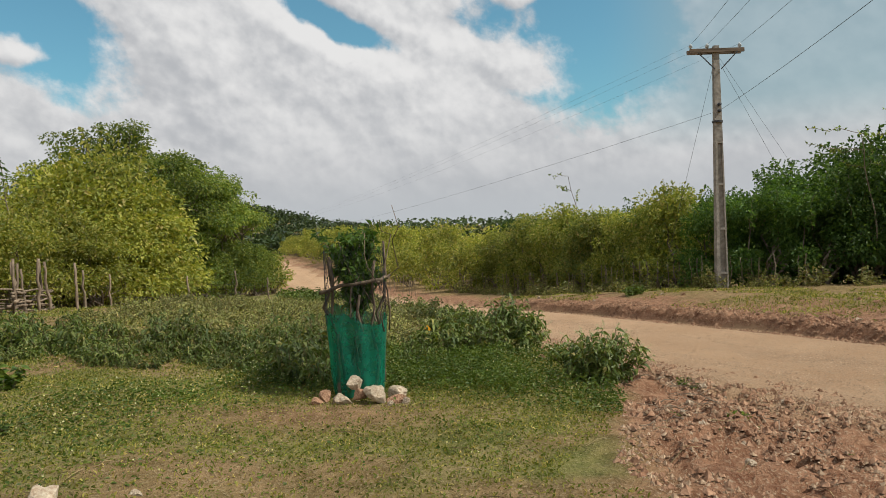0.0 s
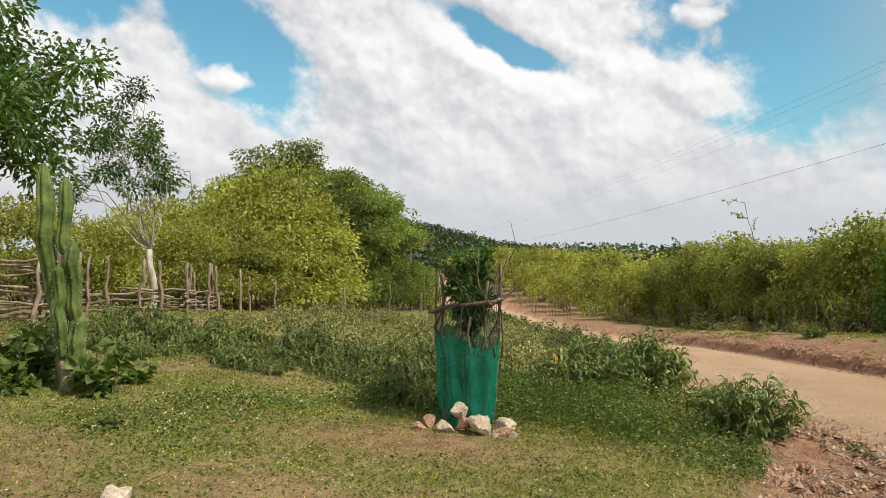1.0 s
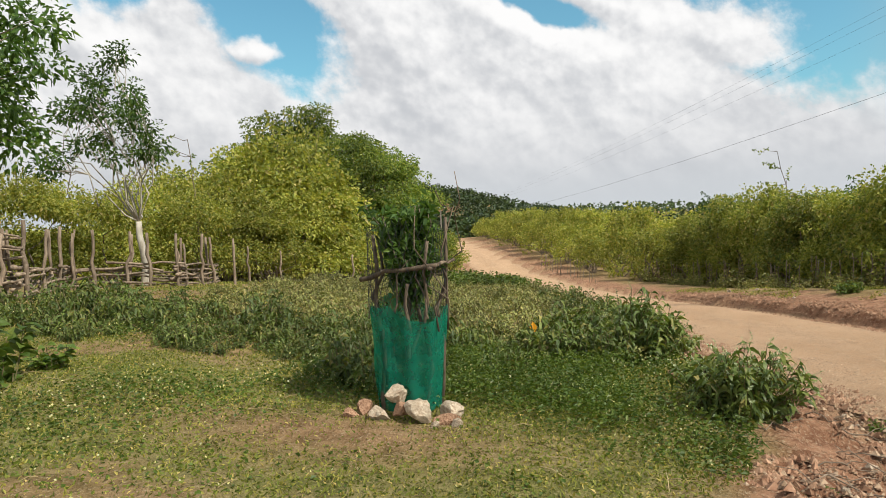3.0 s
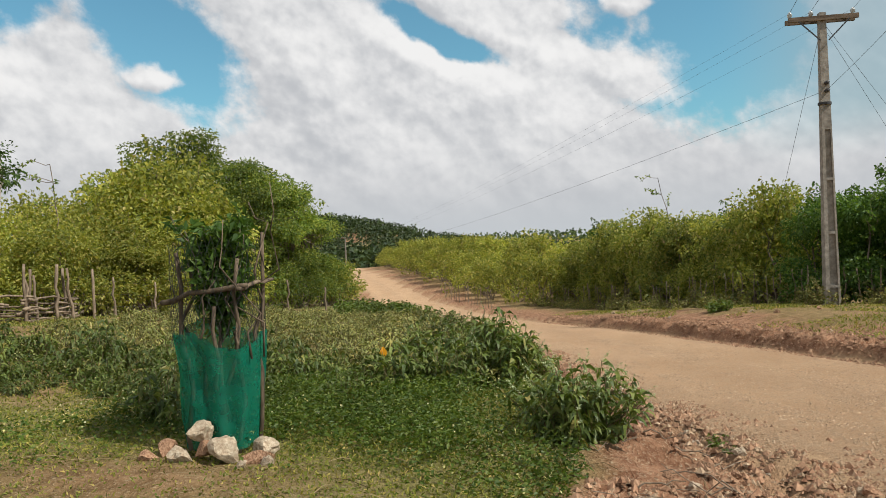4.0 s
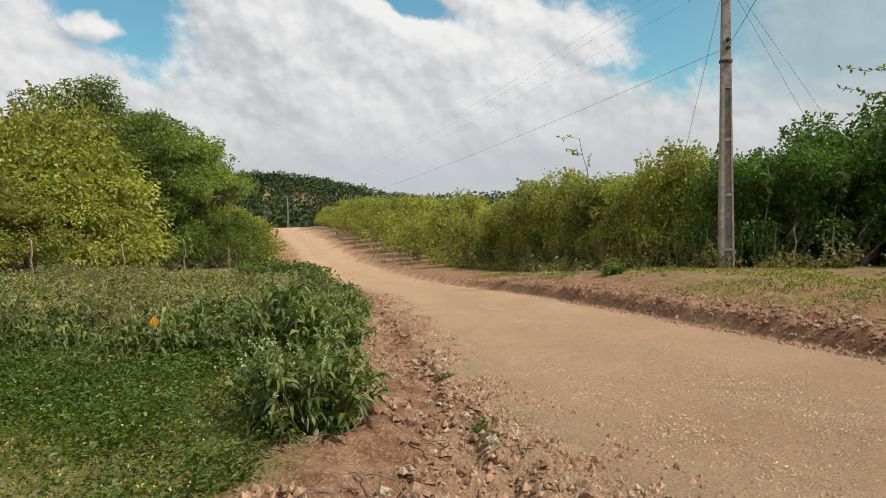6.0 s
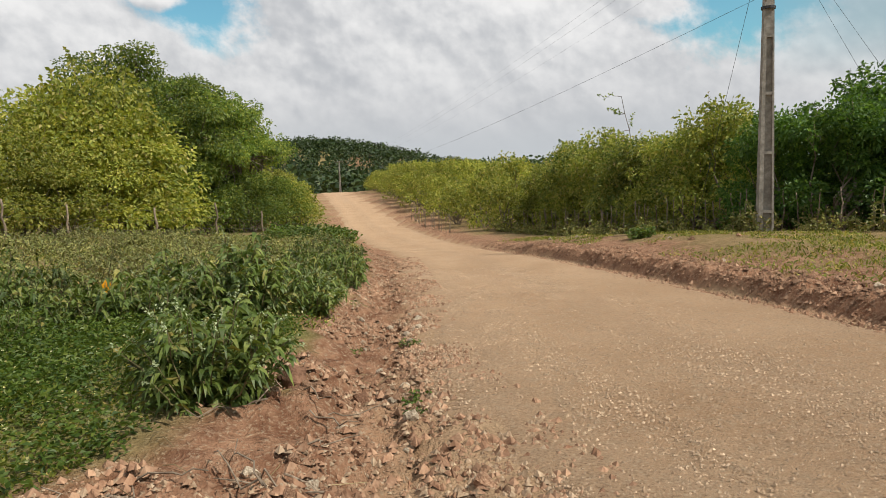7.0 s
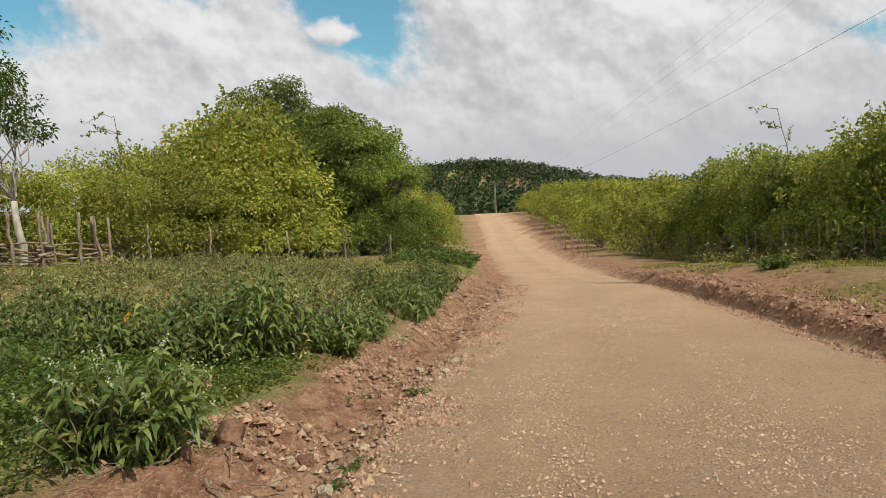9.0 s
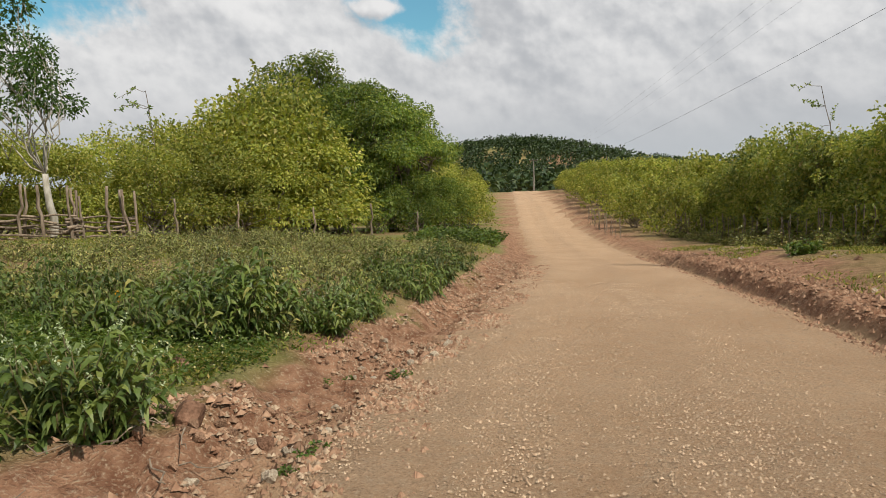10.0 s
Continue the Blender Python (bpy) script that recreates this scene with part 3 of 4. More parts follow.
# yellow-green shrubs behind the stick fence and round the big tree
yellow = [make_bush("shrub", "dense yellow-green thorn scrub shrub beyond the field", 100 + k, 4.0, 3.6, 7600, 0.135, 0.078, M_YELLOW, low=0.05, clumps=22, group="yellow-green shrubs") for k in range(4)]
spots = [(-26, 15, 1.1), (-23, 16.5, 1.0), (-20.5, 17.6, 1.0), (-18, 18.6, 0.95), (-15.8, 19.6, 0.95), (-13.8, 21.4, 0.95), (-17, 22.5, 1.05), (-20, 21.5, 1.1), (-24, 21, 1.2),
         (-12.6, 24.0, 0.95), (-15, 24.6, 1.2), (-13.0, 27.0, 1.6), (-12.2, 26.2, 1.0), (-15.2, 27.6, 1.5), (-13.9, 28.6, 1.8), (-13.1, 28.6, 1.5), (-18.5, 27, 1.3)]
scatter(yellow, jitter(spots, rng, 0.3, 0.95, 1.05))

# dark undergrowth below the big trees
dark = [make_bush("shrub", "dark green shrub under the large trees", 130 + k, 4.0, 3.4, 7000, 0.14, 0.085, M_DARK, low=0.0, clumps=24, group="dark shrubs") for k in range(2)]
scatter(dark, [(-11.6, 32.0, 20, 0.95, 1.0), (-10.6, 34.2, 140, 0.9, 0.95), (-12.9, 31.0, 250, 1.05, 1.1), (-10.2, 36.5, 60, 0.9, 0.9), (-19.0, 33.0, 200, 1.3, 1.2)])

# shrubs along both sides of the road where it climbs
side = [make_bush("shrub", "yellow-green scrub shrub beside the dirt road", 140 + k, 4.2, 3.2, 1700, 0.22, 0.13, M_YELLOW, low=0.06, clumps=14, group="roadside shrubs", sprigs=5) for k in range(3)]
spots = []
for y in np.arange(38, 100, 3.4):
    spots.append((float(road_left(y)) - 3.3 - 0.04 * (y - 38), y, 0.68 + 0.08 * math.sin(y)))
    spots.append((float(road_left(y)) - 7.0 - 0.04 * (y - 38), y + 1.5, 1.0))
    spots.append((float(road_right(y)) + 3.3, y, 0.78))
    spots.append((float(road_right(y)) + 6.0, y + 1.2, 0.92))
    spots.append((float(road_right(y)) + 10.0, y + 0.5, 1.0))
scatter(side, jitter(spots, rng, 0.5))

# hedge beyond the right bank
hedge = [make_bush("hedge_shrub", "dense green hedge shrub with dark shaded base", 170 + k, 3.6, 3.6, 6000, 0.14, 0.08, M_HEDGE if k % 2 else M_HEDGE_LIGHT, low=0.0, group="hedge shrubs", clumps=26) for k in range(4)]
line = np.array([(21, 17.5), (16.5, 19.5), (12.5, 21.5), (9.8, 23.6), (7.9, 26.5), (6.4, 30), (4.4, 35.5), (2.2, 40)])
spots = []
for a, b in zip(line[:-1], line[1:]):
    L = np.linalg.norm(b - a)
    for t in np.arange(0, 1, 1.9 / L):
        p = a + (b - a) * t
        spots.append((p[0], p[1], 1.0))
        spots.append((p[0] + 1.9, p[1] + 1.6, 1.08))
spots += [(14.5, 22.5, 1.35), (18, 21, 1.4), (12.2, 24.5, 1.15), (16, 25, 1.4)]
shady = [make_bush("hedge_shrub", "tall dark green hedge shrub behind the earth bank, some standing for shaded pockets", 190 + k, 3.6, 3.7, 7000, 0.135, 0.078, M_NEAR, low=0.0, group="hedge shrubs", clumps=20) for k in range(2)]
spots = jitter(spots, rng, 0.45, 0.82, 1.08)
# every sixth shrub takes the dark leaf colour to imitate shaded pockets in the hedge
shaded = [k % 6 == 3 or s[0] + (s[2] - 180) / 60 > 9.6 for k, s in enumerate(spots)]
scatter(hedge, [s for s, d in zip(spots, shaded) if not d])
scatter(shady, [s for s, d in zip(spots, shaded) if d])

# big dark tree behind the yellow shrubs
def make_tree(name, label, seed, h, spread_w, trunk_r, mat, leaves, length, width, bark, bare=0.35, clumps=26, flat=0.5, sub=4, group="", bias=(0, 0), thick=0.4, low_part=True, clump=0.085):
    rng = np.random.default_rng(seed)
    root = thing(name, label, "tree", group)
    trunk, crown = Buf(), Buf()
    fork = np.array((rng.uniform(-0.2, 0.2), rng.uniform(-0.2, 0.2), h * bare))
    path = bent_path((0, 0, -0.15), fork, rng, 0.15)
    add_tube(trunk, path, np.linspace(trunk_r * 1.25, trunk_r * 0.8, 6), 9)
    for k in range(clumps):
        a, q = 2.4 * k + rng.uniform(-0.4, 0.4), math.sqrt((k + 0.5) / clumps)
        z = h * (0.97 - 0.42 * q * q) * rng.uniform(0.80, 1.0)
        if k % 3 == 0 and low_part:
            z = h * rng.uniform(bare + 0.12, 0.7)
        c = np.array((math.cos(a) * q * spread_w * 0.42 + bias[0], math.sin(a) * q * spread_w * 0.42 + bias[1], z))
        limb = bent_path(fork, c, rng, 0.35, 7)
        wood = Buf()
        add_tube(wood, limb, np.linspace(trunk_r * thick, 0.010, 7), 6)
        for s in range(sub):
            d = rng.normal(size=3) * spread_w * np.array((0.075, 0.075, 0.04))
            e = c + d
            add_tube(wood, bent_path(limb[4], e, rng, 0.3, 5), np.linspace(trunk_r * 0.14, 0.006, 5), 4)
            r = spread_w * clump * rng.uniform(0.75, 1.25)
            clump_leaves(crown, e, (r, r, r * flat), leaves // (clumps * sub), length, width, rng, droop=0.3)
        part("limb", wood, bark, root, smooth=True)
    part("trunk", trunk, bark, root, smooth=True)
    part("crown", crown, mat, root)
    return root


make_tree("tree", "large dark green spreading tree behind yellow-green shrubs", 301, 8.8, 9.6, 0.28, M_DARK, 50000, 0.16, 0.10, M_BARK, bare=0.2, clumps=48, flat=0.42, sub=5, clump=0.085).matrix_basis = place(-15.6, 33.5, hz(-15.6, 33.5))
make_tree("tree", "dark green rounded tree with dense crown beside the road", 302, 7.4, 6.8, 0.22, M_DARK, 36000, 0.15, 0.095, M_BARK, bare=0.06, clumps=40, flat=0.55, sub=5, clump=0.095).matrix_basis = place(-12.5, 35.0, hz(-12.5, 35.0))
# slender pale tree inside the stick pen
make_tree("slender_tree", "slender pale-barked tree with many upright bare limbs", 311, 5.6, 2.7, 0.08, M_NEAR, 4200, 0.11, 0.06, M_PALE_BARK, bare=0.26, clumps=14, flat=0.9, sub=4, bias=(-0.8, 0), thick=0.24, low_part=False, clump=0.10).matrix_basis = place(-11.75, 16.4, hz(-11.75, 16.4), 0, 1.16)
# nearer broad tree whose boughs hang into view
make_tree("broad_tree", "broad leafy tree with low hanging boughs", 321, 6.6, 8.6, 0.24, M_NEAR, 32000, 0.16, 0.08, M_BARK, bare=0.36, clumps=34, flat=0.5, sub=5, thick=0.26, clump=0.082).matrix_basis = place(-14.3, 9.6, hz(-14.3, 9.6), 0, 1.17)

# lone thin saplings that stand over the hedge
def make_sprig(x, y, h, seed, lean):
    r = np.random.default_rng(seed)
    root = thing("sapling", "thin bare sapling with few leaves over the hedge", "sapling", "saplings over the hedge", place(x, y, hz(x, y)))
    wood, crown = Buf(), Buf()
    top = np.array((lean[0], lean[1], h))
    stem = bent_path((0, 0, 0), top, r, 0.1, 9)
    add_tube(wood, stem, np.linspace(0.03, 0.012, 9), 5)
    for k in range(5):
        b = stem[6 + k % 3]
        e = b + np.array((r.uniform(-2.0, -0.5) if k else 0.25, r.uniform(-0.3, 0.3), r.uniform(0.0, 0.35) if k else 0.8))
        p = bent_path(b, e, r, 0.3)
        add_tube(wood, p, np.linspace(0.012, 0.005, 6), 4)
        m = 26
        t = r.uniform(0.3, 1, m)
        pp = np.stack([np.interp(t, np.linspace(0, 1, 6), p[:, i]) for i in range(3)], 1)
        add_leaves(crown, pp, r.normal(size=(m, 3)), 0.13, 0.07, r)
    tagged(part("stem", wood, M_BARK, root), kind="stuff")
    part("crown", crown, M_DARK, root)


make_sprig(7.5, 34.9, 5.9, 401, (-1.0, 0.0))
make_sprig(13.4, 20.5, 4.6, 402, (-0.7, 0.0))
make_sprig(15.2, 20.2, 5.0, 403, (-1.2, 0.0))
make_sprig(-14.0, 22.0, 5.0, 404, (-0.4, 0.0))
make_sprig(-17.5, 19.5, 4.8, 405, (0.3, 0.0))


# ---- leafy weeds of the field ----
def make_weed(name, label, seed, h, w, stems, per, length, width, mat, droop, spikes=0, fine=True, group="", category="weed"):
    r = np.random.default_rng(seed)
    root = thing(name, label, category, group)
    wood, leaf, tops = Buf(), Buf(), Buf()
    for s in range(stems):
        a, q = r.uniform(0, 2 * np.pi), math.sqrt(r.uniform(0, 1))
        e = np.array((math.cos(a) * q * w * 0.5, math.sin(a) * q * w * 0.5, h * (1 - 0.45 * q * q) * r.uniform(0.7, 1.05)))
        p = bent_path((e[0] * 0.25, e[1] * 0.25, -0.04), e, r, 0.2, 5)
        add_tube(wood, p, np.linspace(0.007, 0.003, 5), 3)
        t = r.uniform(0.15, 1.0, per)
        pp = np.stack([np.interp(t, np.linspace(0, 1, 5), p[:, i]) for i in range(3)], 1)
        way = unit(r.normal(size=(per, 3)) * [1, 1, 0.35] + [0, 0, 0.35])
        add_leaves(leaf, pp, way, length, width, r, droop=droop, long_leaf=fine)
        if s < spikes:
            m = 16
            d = unit(np.array([[e[0] + r.uniform(-.2, .2), e[1] + r.uniform(-.2, .2), h * 0.5]]))
            tt = np.linspace(0, 0.085, m)[:, None]
            add_leaves(tops, e + d * tt, r.normal(size=(m, 3)), 0.018, 0.012, r)
    tagged(part("stalk", wood, M_STEM, root), kind="stuff")
    part("foliage", leaf, mat, root)
    if tops.n:
        tagged(part("bloom", tops, M_SPIKE, root, "small pale flower spikes"), kind="stuff")
    return root


tall = [make_weed("leafy_weed", "dark green leafy weed with long drooping leaves", 500 + k, 0.55, 0.75, 22, 14, 0.13, 0.038, M_WEED, 0.75, group="leafy weeds") for k in range(4)]
dull = [make_weed("withered_weed", "half-withered grey-green weed in the field", 520 + k, 0.42, 0.7, 16, 16, 0.085, 0.03, M_DULL, 0.45, fine=False, group="withered weeds") for k in range(4)]
spots = []
for k in range(76):                                    # band of leafy weeds across the field
    x = -8.2 + 8.0 * rng.uniform()
    spots.append((x - 0.2, 8.6 + rng.uniform(-0.5, 0.5), rng.uniform(0.4, 0.7)))
    spots.append((x, 9.6 + 0.25 * (-x - 2) * 0.3 + rng.normal() * 0.45, rng.uniform(0.65, 1.0)))
for k in range(10):
    spots.append((rng.uniform(-0.4, 0.3), 8.9 + rng.uniform(-0.4, 0.6), rng.uniform(0.8, 1.05)))
spots += [(-1.8, 7.45, 0.95), (-2.1, 7.7, 1.0), (-1.6, 7.8, 1.0), (-2.4, 8.1, 1.0), (-1.9, 8.3, 1.05), (-0.6, 8.3, 0.8)]
for k in range(26):                                    # along the road's left edge
    y = rng.uniform(10.5, 18)
    spots.append((float(road_left(y)) - rng.uniform(1.0, 1.9), y, rng.uniform(0.7, 1.05)))
scatter(tall, jitter(spots, rng, 0.1))
spots = []
for k in range(330):
    y = rng.uniform(9.6, 21)
    x = rng.uniform(-6.8 - 0.25 * max(0, y - 11), float(road_left(y)) - 1.6)
    spots.append((x, y, rng.uniform(0.7, 1.15)))
scatter(dull, jitter(spots, rng, 0.1))

# bigger single plants
big = [make_weed("leafy_bush", "dense dark green leafy bush at the edge of the stony verge", 540, 0.85, 1.15, 70, 30, 0.125, 0.036, M_WEED, 0.7, spikes=24, category="bush"),
       make_weed("leafy_bush", "light green leafy bush with pale flower spikes on the verge", 541, 0.62, 1.05, 64, 28, 0.115, 0.034, M_WEED, 0.65, spikes=44, category="bush")]
scatter(big, [(0.62, 9.7, 10, 1.15, 0.95), (1.45, 7.4, 200, 1.1, 1.0), (-0.1, 9.8, 90, 1.05, 0.85), (0.95, 10.6, 40, 0.85, 0.9)])
ring = [make_weed("broadleaf_weed", "broad-leaved green weed round the foot of the cactus", 550 + k, 0.55, 0.6, 12, 13, 0.15, 0.085, M_HERB, 0.4, group="broad-leaved weeds") for k in range(2)]
scatter(ring, [(-5.75, 5.95, 0, 1.25, 1.0), (-4.9, 6.2, 80, 1.2, 1.0), (-5.9, 6.35, 150, 1.25, 1.0), (-5.6, 5.75, 220, 0.6, 0.8), (-4.1, 5.25, 20, 0.6, 0.5), (-5.0, 6.85, 40, 0.8, 0.8)])
herbs = [make_weed("green_herb", "fresh light green herb growing beside the road", 560 + k, 0.55, 0.9, 16, 14, 0.13, 0.07, M_HERB, 0.3, group="fresh herbs") for k in range(2)]
spots = [(float(road_left(y)) - rng.uniform(1.2, 4.2), y, rng.uniform(0.8, 1.2)) for y in rng.uniform(24, 31, 30)]
spots += [(5.6 + rng.uniform(-0.2, 0.2), 20.5 + rng.uniform(-0.2, 0.2), 0.7) for k in range(3)]
for y in rng.uniform(4.6, 11.5, 14):                   # small tufts on the stony verge
    spots.append((float(road_left(y)) - float(verge(y)) * rng.uniform(0.1, 1.0), y, rng.uniform(0.13, 0.27)))
scatter(herbs, jitter(spots, rng, 0.1))
under = [make_weed("hedge_weed", "dull green weed at the foot of the hedge", 570 + k, 0.5, 0.9, 14, 14, 0.10, 0.05, M_DULL, 0.35, fine=False, group="weeds under the hedge") for k in range(3)]
spots = []
for a, b in zip(line[:-1], line[1:]):
    for t in np.arange(0, 1, 0.9 / np.linalg.norm(b - a)):
        p = a + (b - a) * t
        spots.append((p[0] - 1.5 + rng.uniform(-0.5, 0.5), p[1] - 1.3 + rng.uniform(-0.4, 0.4), rng.uniform(0.9, 1.6)))
        spots.append((p[0] - 1.9 + rng.uniform(-0.5, 0.5), p[1] - 1.9 + rng.uniform(-0.5, 0.5), rng.uniform(0.5, 1.1)))
scatter(under, jitter(spots, rng, 0.2))


# ---- turf and ground cover (uncounted) ----
def turf_points(n, x0, x1, y0, y1, r):
    x, y = r.uniform(x0, x1, n), r.uniform(y0, y1, n)
    gl = road_left(y) - x
    keep = gl > verge(y) * (0.95 + 0.5 * fbm(x * 0.9, y * 0.9, 5))
    bare = np.exp(-(((x + 1.6) / 1.5) ** 2) - ((y - 6.1) / 0.6) ** 2)
    keep &= r.uniform(size=n) > 0.85 * bare
    keep &= r.uniform(size=n) < 0.35 + 1.3 * sstep(fbm(x * 0.45, y * 0.45, 9), 0.62, 0.42)
    return x[keep], y[keep]


def build_turf():
    r = np.random.default_rng(61)
    blades = Buf()
    for n, box_, ln in ((120000, (-7.5, 2.6, 2.0, 9.2), 0.055), (26000, (-11, 1.5, 8, 16), 0.10), (14000, (-14, -1, 15, 26), 0.16)):
        x, y = turf_points(n, *box_, r)
        b = np.stack([x, y, height(x, y) - 0.01], 1)
        add_leaves(blades, b, r.normal(size=(len(x), 3)) * [0.6, 0.6, 0.1] + [0, 0, 0.75], ln, 0.012 + ln * 0.06, r, droop=0.25)
    y = r.uniform(8, 30, 26000)
    x = road_right(y) + 0.6 + 5.5 * r.uniform(0, 1, 26000) ** 0.8
    keep = fbm(x * 0.7, y * 0.7, 27) > 0.50
    x, y = x[keep], y[keep]
    add_leaves(blades, np.stack([x, y, height(x, y) - 0.01], 1), r.normal(size=(len(x), 3)) * [0.6, 0.6, 0.1] + [0, 0, 0.75], 0.13, 0.022, r, droop=0.25)
    tagged(part("grass", blades, M_GRASS), "short sparse green and straw-coloured grass", "grass", kind="stuff")
    cover, flowers = Buf(), Buf()
    x, y = turf_points(95000, -10, 2.4, 3.0, 10.2, r)
    keep = r.uniform(size=len(x)) < sstep(fbm(x * 0.8 + 7, y * 0.8, 15), 0.38, 0.6) * (0.25 + 0.75 * sstep(y, 4.6, 7.2))
    x, y = x[keep], y[keep]
    lift = r.uniform(0.0, 0.17, len(x)) * sstep(y, 4.5, 8)
    b = np.stack([x, y, height(x, y) + lift], 1)
    add_leaves(cover, b, r.normal(size=(len(x), 3)) * [1, 1, 0.3] + [0, 0, 0.35], 0.045, 0.028, r, droop=0.2)
    tagged(part("ground_cover", cover, M_HERB), "low creeping broad-leaved green weeds", "ground cover", kind="stuff")
    pick = r.uniform(size=len(x)) < 0.12
    b2 = b[pick] + [0, 0, 0.045]
    add_leaves(flowers, b2, r.normal(size=(len(b2), 3)) + [0, 0, 1.0], 0.022, 0.02, r)
    tagged(part("small_flowers", flowers, M_FLOWER), "tiny pale yellow flowers among the weeds", "flowers", kind="stuff")
    lush = Buf()
    x, y = r.uniform(-2.6, 1.9, 46000), r.uniform(5.6, 9.2, 46000)
    keep = (road_left(y) - x > verge(y) * 1.15) & (r.uniform(size=46000) < sstep(fbm(x * 1.2, y * 1.2, 18), 0.32, 0.55) * sstep(y + 0.45 * x, 6.3, 7.4))
    x, y = x[keep], y[keep]
    b = np.stack([x, y, height(x, y) + r.uniform(0, 0.22, len(x)) * sstep(y, 5.4, 7)], 1)
    add_leaves(lush, b, r.normal(size=(len(x), 3)) * [1, 1, 0.4] + [0, 0, 0.4], 0.05, 0.022, r, droop=0.25)
    tagged(part("lush_weeds", lush, M_HERB), "thick soft green weeds along the verge", "weeds", kind="stuff")
    straw = Buf()
    for k in range(220):
        x, y = r.uniform(-6, 2.5), r.uniform(3, 9)
        a, L = r.uniform(0, 6.3), r.uniform(0.08, 0.35)
        p = np.array([[x + math.cos(a) * L * t, y + math.sin(a) * L * t, 0] for t in (0, 0.5, 1)])
        p[:, 2] = height(p[:, 0], p[:, 1]) + [0.015, 0.03, 0.012]
        add_tube(straw, p, [0.003, 0.003, 0.002], 3)
    tagged(part("dry_straw", straw, M_STRAW), "scattered dry stalks lying on the turf", "straw", kind="stuff")


build_turf()


def build_forest():
    """Woods on the hill and the ridge, and scrub in the middle distance: uncounted."""
    r = np.random.default_rng(71)
    far = Buf()
    n = 0
    while n < 3400:
        x, y = r.uniform(-300, 60), r.uniform(140, 440)
        if abs(x / y) > 1.0:
            continue
        n += 1
        s = r.uniform(2.4, 4.2)
        c = (x, y, hz(x, y) + s * 0.75)
        clump_leaves(far, c, (s, s, s * 0.85), 40, 1.7, 1.3, r, shell=0.75)
    tagged(part("wooded_hill", far, M_FOREST), "dark green woods covering the distant hill", "woods", kind="stuff")
    ridge = Buf()
    for k in range(500):
        x, y = r.uniform(-420, 500), r.uniform(760, 960)
        s = r.uniform(5, 9)
        clump_leaves(ridge, (x, y, hz(x, y) + s * 0.5), (s * 1.5, s, s * 0.7), 20, 5, 4, r, shell=0.75)
    tagged(part("wooded_ridge", ridge, M_FOREST), "far low wooded ridge on the horizon", "woods", kind="stuff")
    scrub = Buf()
    for k in range(640):
        x, y = r.uniform(-110, 90), r.uniform(26, 130)
        if x > float(road_left(y)) - 9 and x < float(road_right(y)) + 17 - 0.1 * max(0, 60 - y):
            continue
        s = r.uniform(1.5, 2.4)
        clump_leaves(scrub, (x, y, hz(x, y) + s * 0.6), (s, s, s * 0.8), 150, 0.5, 0.34, r, shell=0.7)
    tagged(part("scrub", scrub, M_YELLOW), "yellow-green scrub woodland in the middle distance", "scrub", kind="stuff")


build_forest()

# ---- stones ----
def stone_mesh(name, seed, squash=(1, 0.8, 0.6), detail=3, mat=None):
    bm = bmesh.new()
    bmesh.ops.create_icosphere(bm, subdivisions=detail, radius=0.5)
    r = random.Random(seed)
    off = Vector((r.uniform(-9, 9), r.uniform(-9, 9), r.uniform(-9, 9)))
    for v in bm.verts:
        k = 1 + 0.55 * noise.noise(v.co * 2.2 + off) + 0.2 * noise.noise(v.co * 6 + off)
        v.co = Vector((v.co.x * squash[0], v.co.y * squash[1], v.co.z * squash[2])) * k
    for c in range(9):                                  # broken flat faces
        n = Vector((r.uniform(-1, 1), r.uniform(-1, 1), r.uniform(-0.4, 1))).normalized()
        cut = r.uniform(0.20, 0.30)
        for v in bm.verts:
            d = v.co.dot(n) - cut
            if d > 0:
                v.co -= n * d * 0.95
    me = bpy.data.meshes.new(name)
    bm.to_mesh(me)
    bm.free()
    me.materials.append(mat)
    return me


def put_stone(me, x, y, size, turn, label, lean=(0, 0), sink=0.3, lift=0.0, group="", name="stone"):
    ob = new(name, me)
    ob.matrix_basis = place(x, y, hz(x, y) + size * (0.3 - sink * 0.5) + lift, turn, size, None, lean)
    return tagged(ob, label, "stone", group)


pale = [stone_mesh("stone", 900 + k, mat=M_STONE) for k in range(4)]
red = [stone_mesh("stone", 920 + k, mat=M_RED_STONE) for k in range(4)]
# heap round the tree guard
heap = "stones round the tree guard"
put_stone(pale[0], -1.42, 6.56, 0.27, 20, "flat pale limestone block at the foot of the guard", (10, 5), group=heap)
put_stone(pale[1], -1.27, 6.66, 0.27, 80, "pale rough stone resting on the heap", (30, 25), lift=0.16, group=heap)
put_stone(pale[2], -1.04, 6.54, 0.29, 140, "white angular stone propped against the guard", (50, -20), lift=0.05, group=heap)
put_stone(red[0], -1.21, 6.58, 0.19, 60, "reddish crumbling stone in the heap", lift=0.06, group=heap)
put_stone(pale[3], -0.86, 6.78, 0.25, 10, "pale stone beside the tree guard", lift=0.05, group=heap)
put_stone(red[1], -0.82, 6.62, 0.22, 200, "reddish crumbling stone in the heap", group=heap)
put_stone(pale[1], -0.74, 6.56, 0.15, 250, "small pale stone beside the tree guard", group=heap)
put_stone(pale[0], -0.90, 6.48, 0.12, 120, "small pale stone beside the tree guard", group=heap)
put_stone(red[2], -1.60, 6.72, 0.25, 100, "reddish stone half in the weeds", group=heap)
put_stone(red[3], -1.66, 6.56, 0.15, 10, "reddish stone half in the weeds", group=heap)
put_stone(pale[2], -2.95, 3.85, 0.34, 70, "flat pale stone sunk in the turf", (5, 0), sink=0.7)
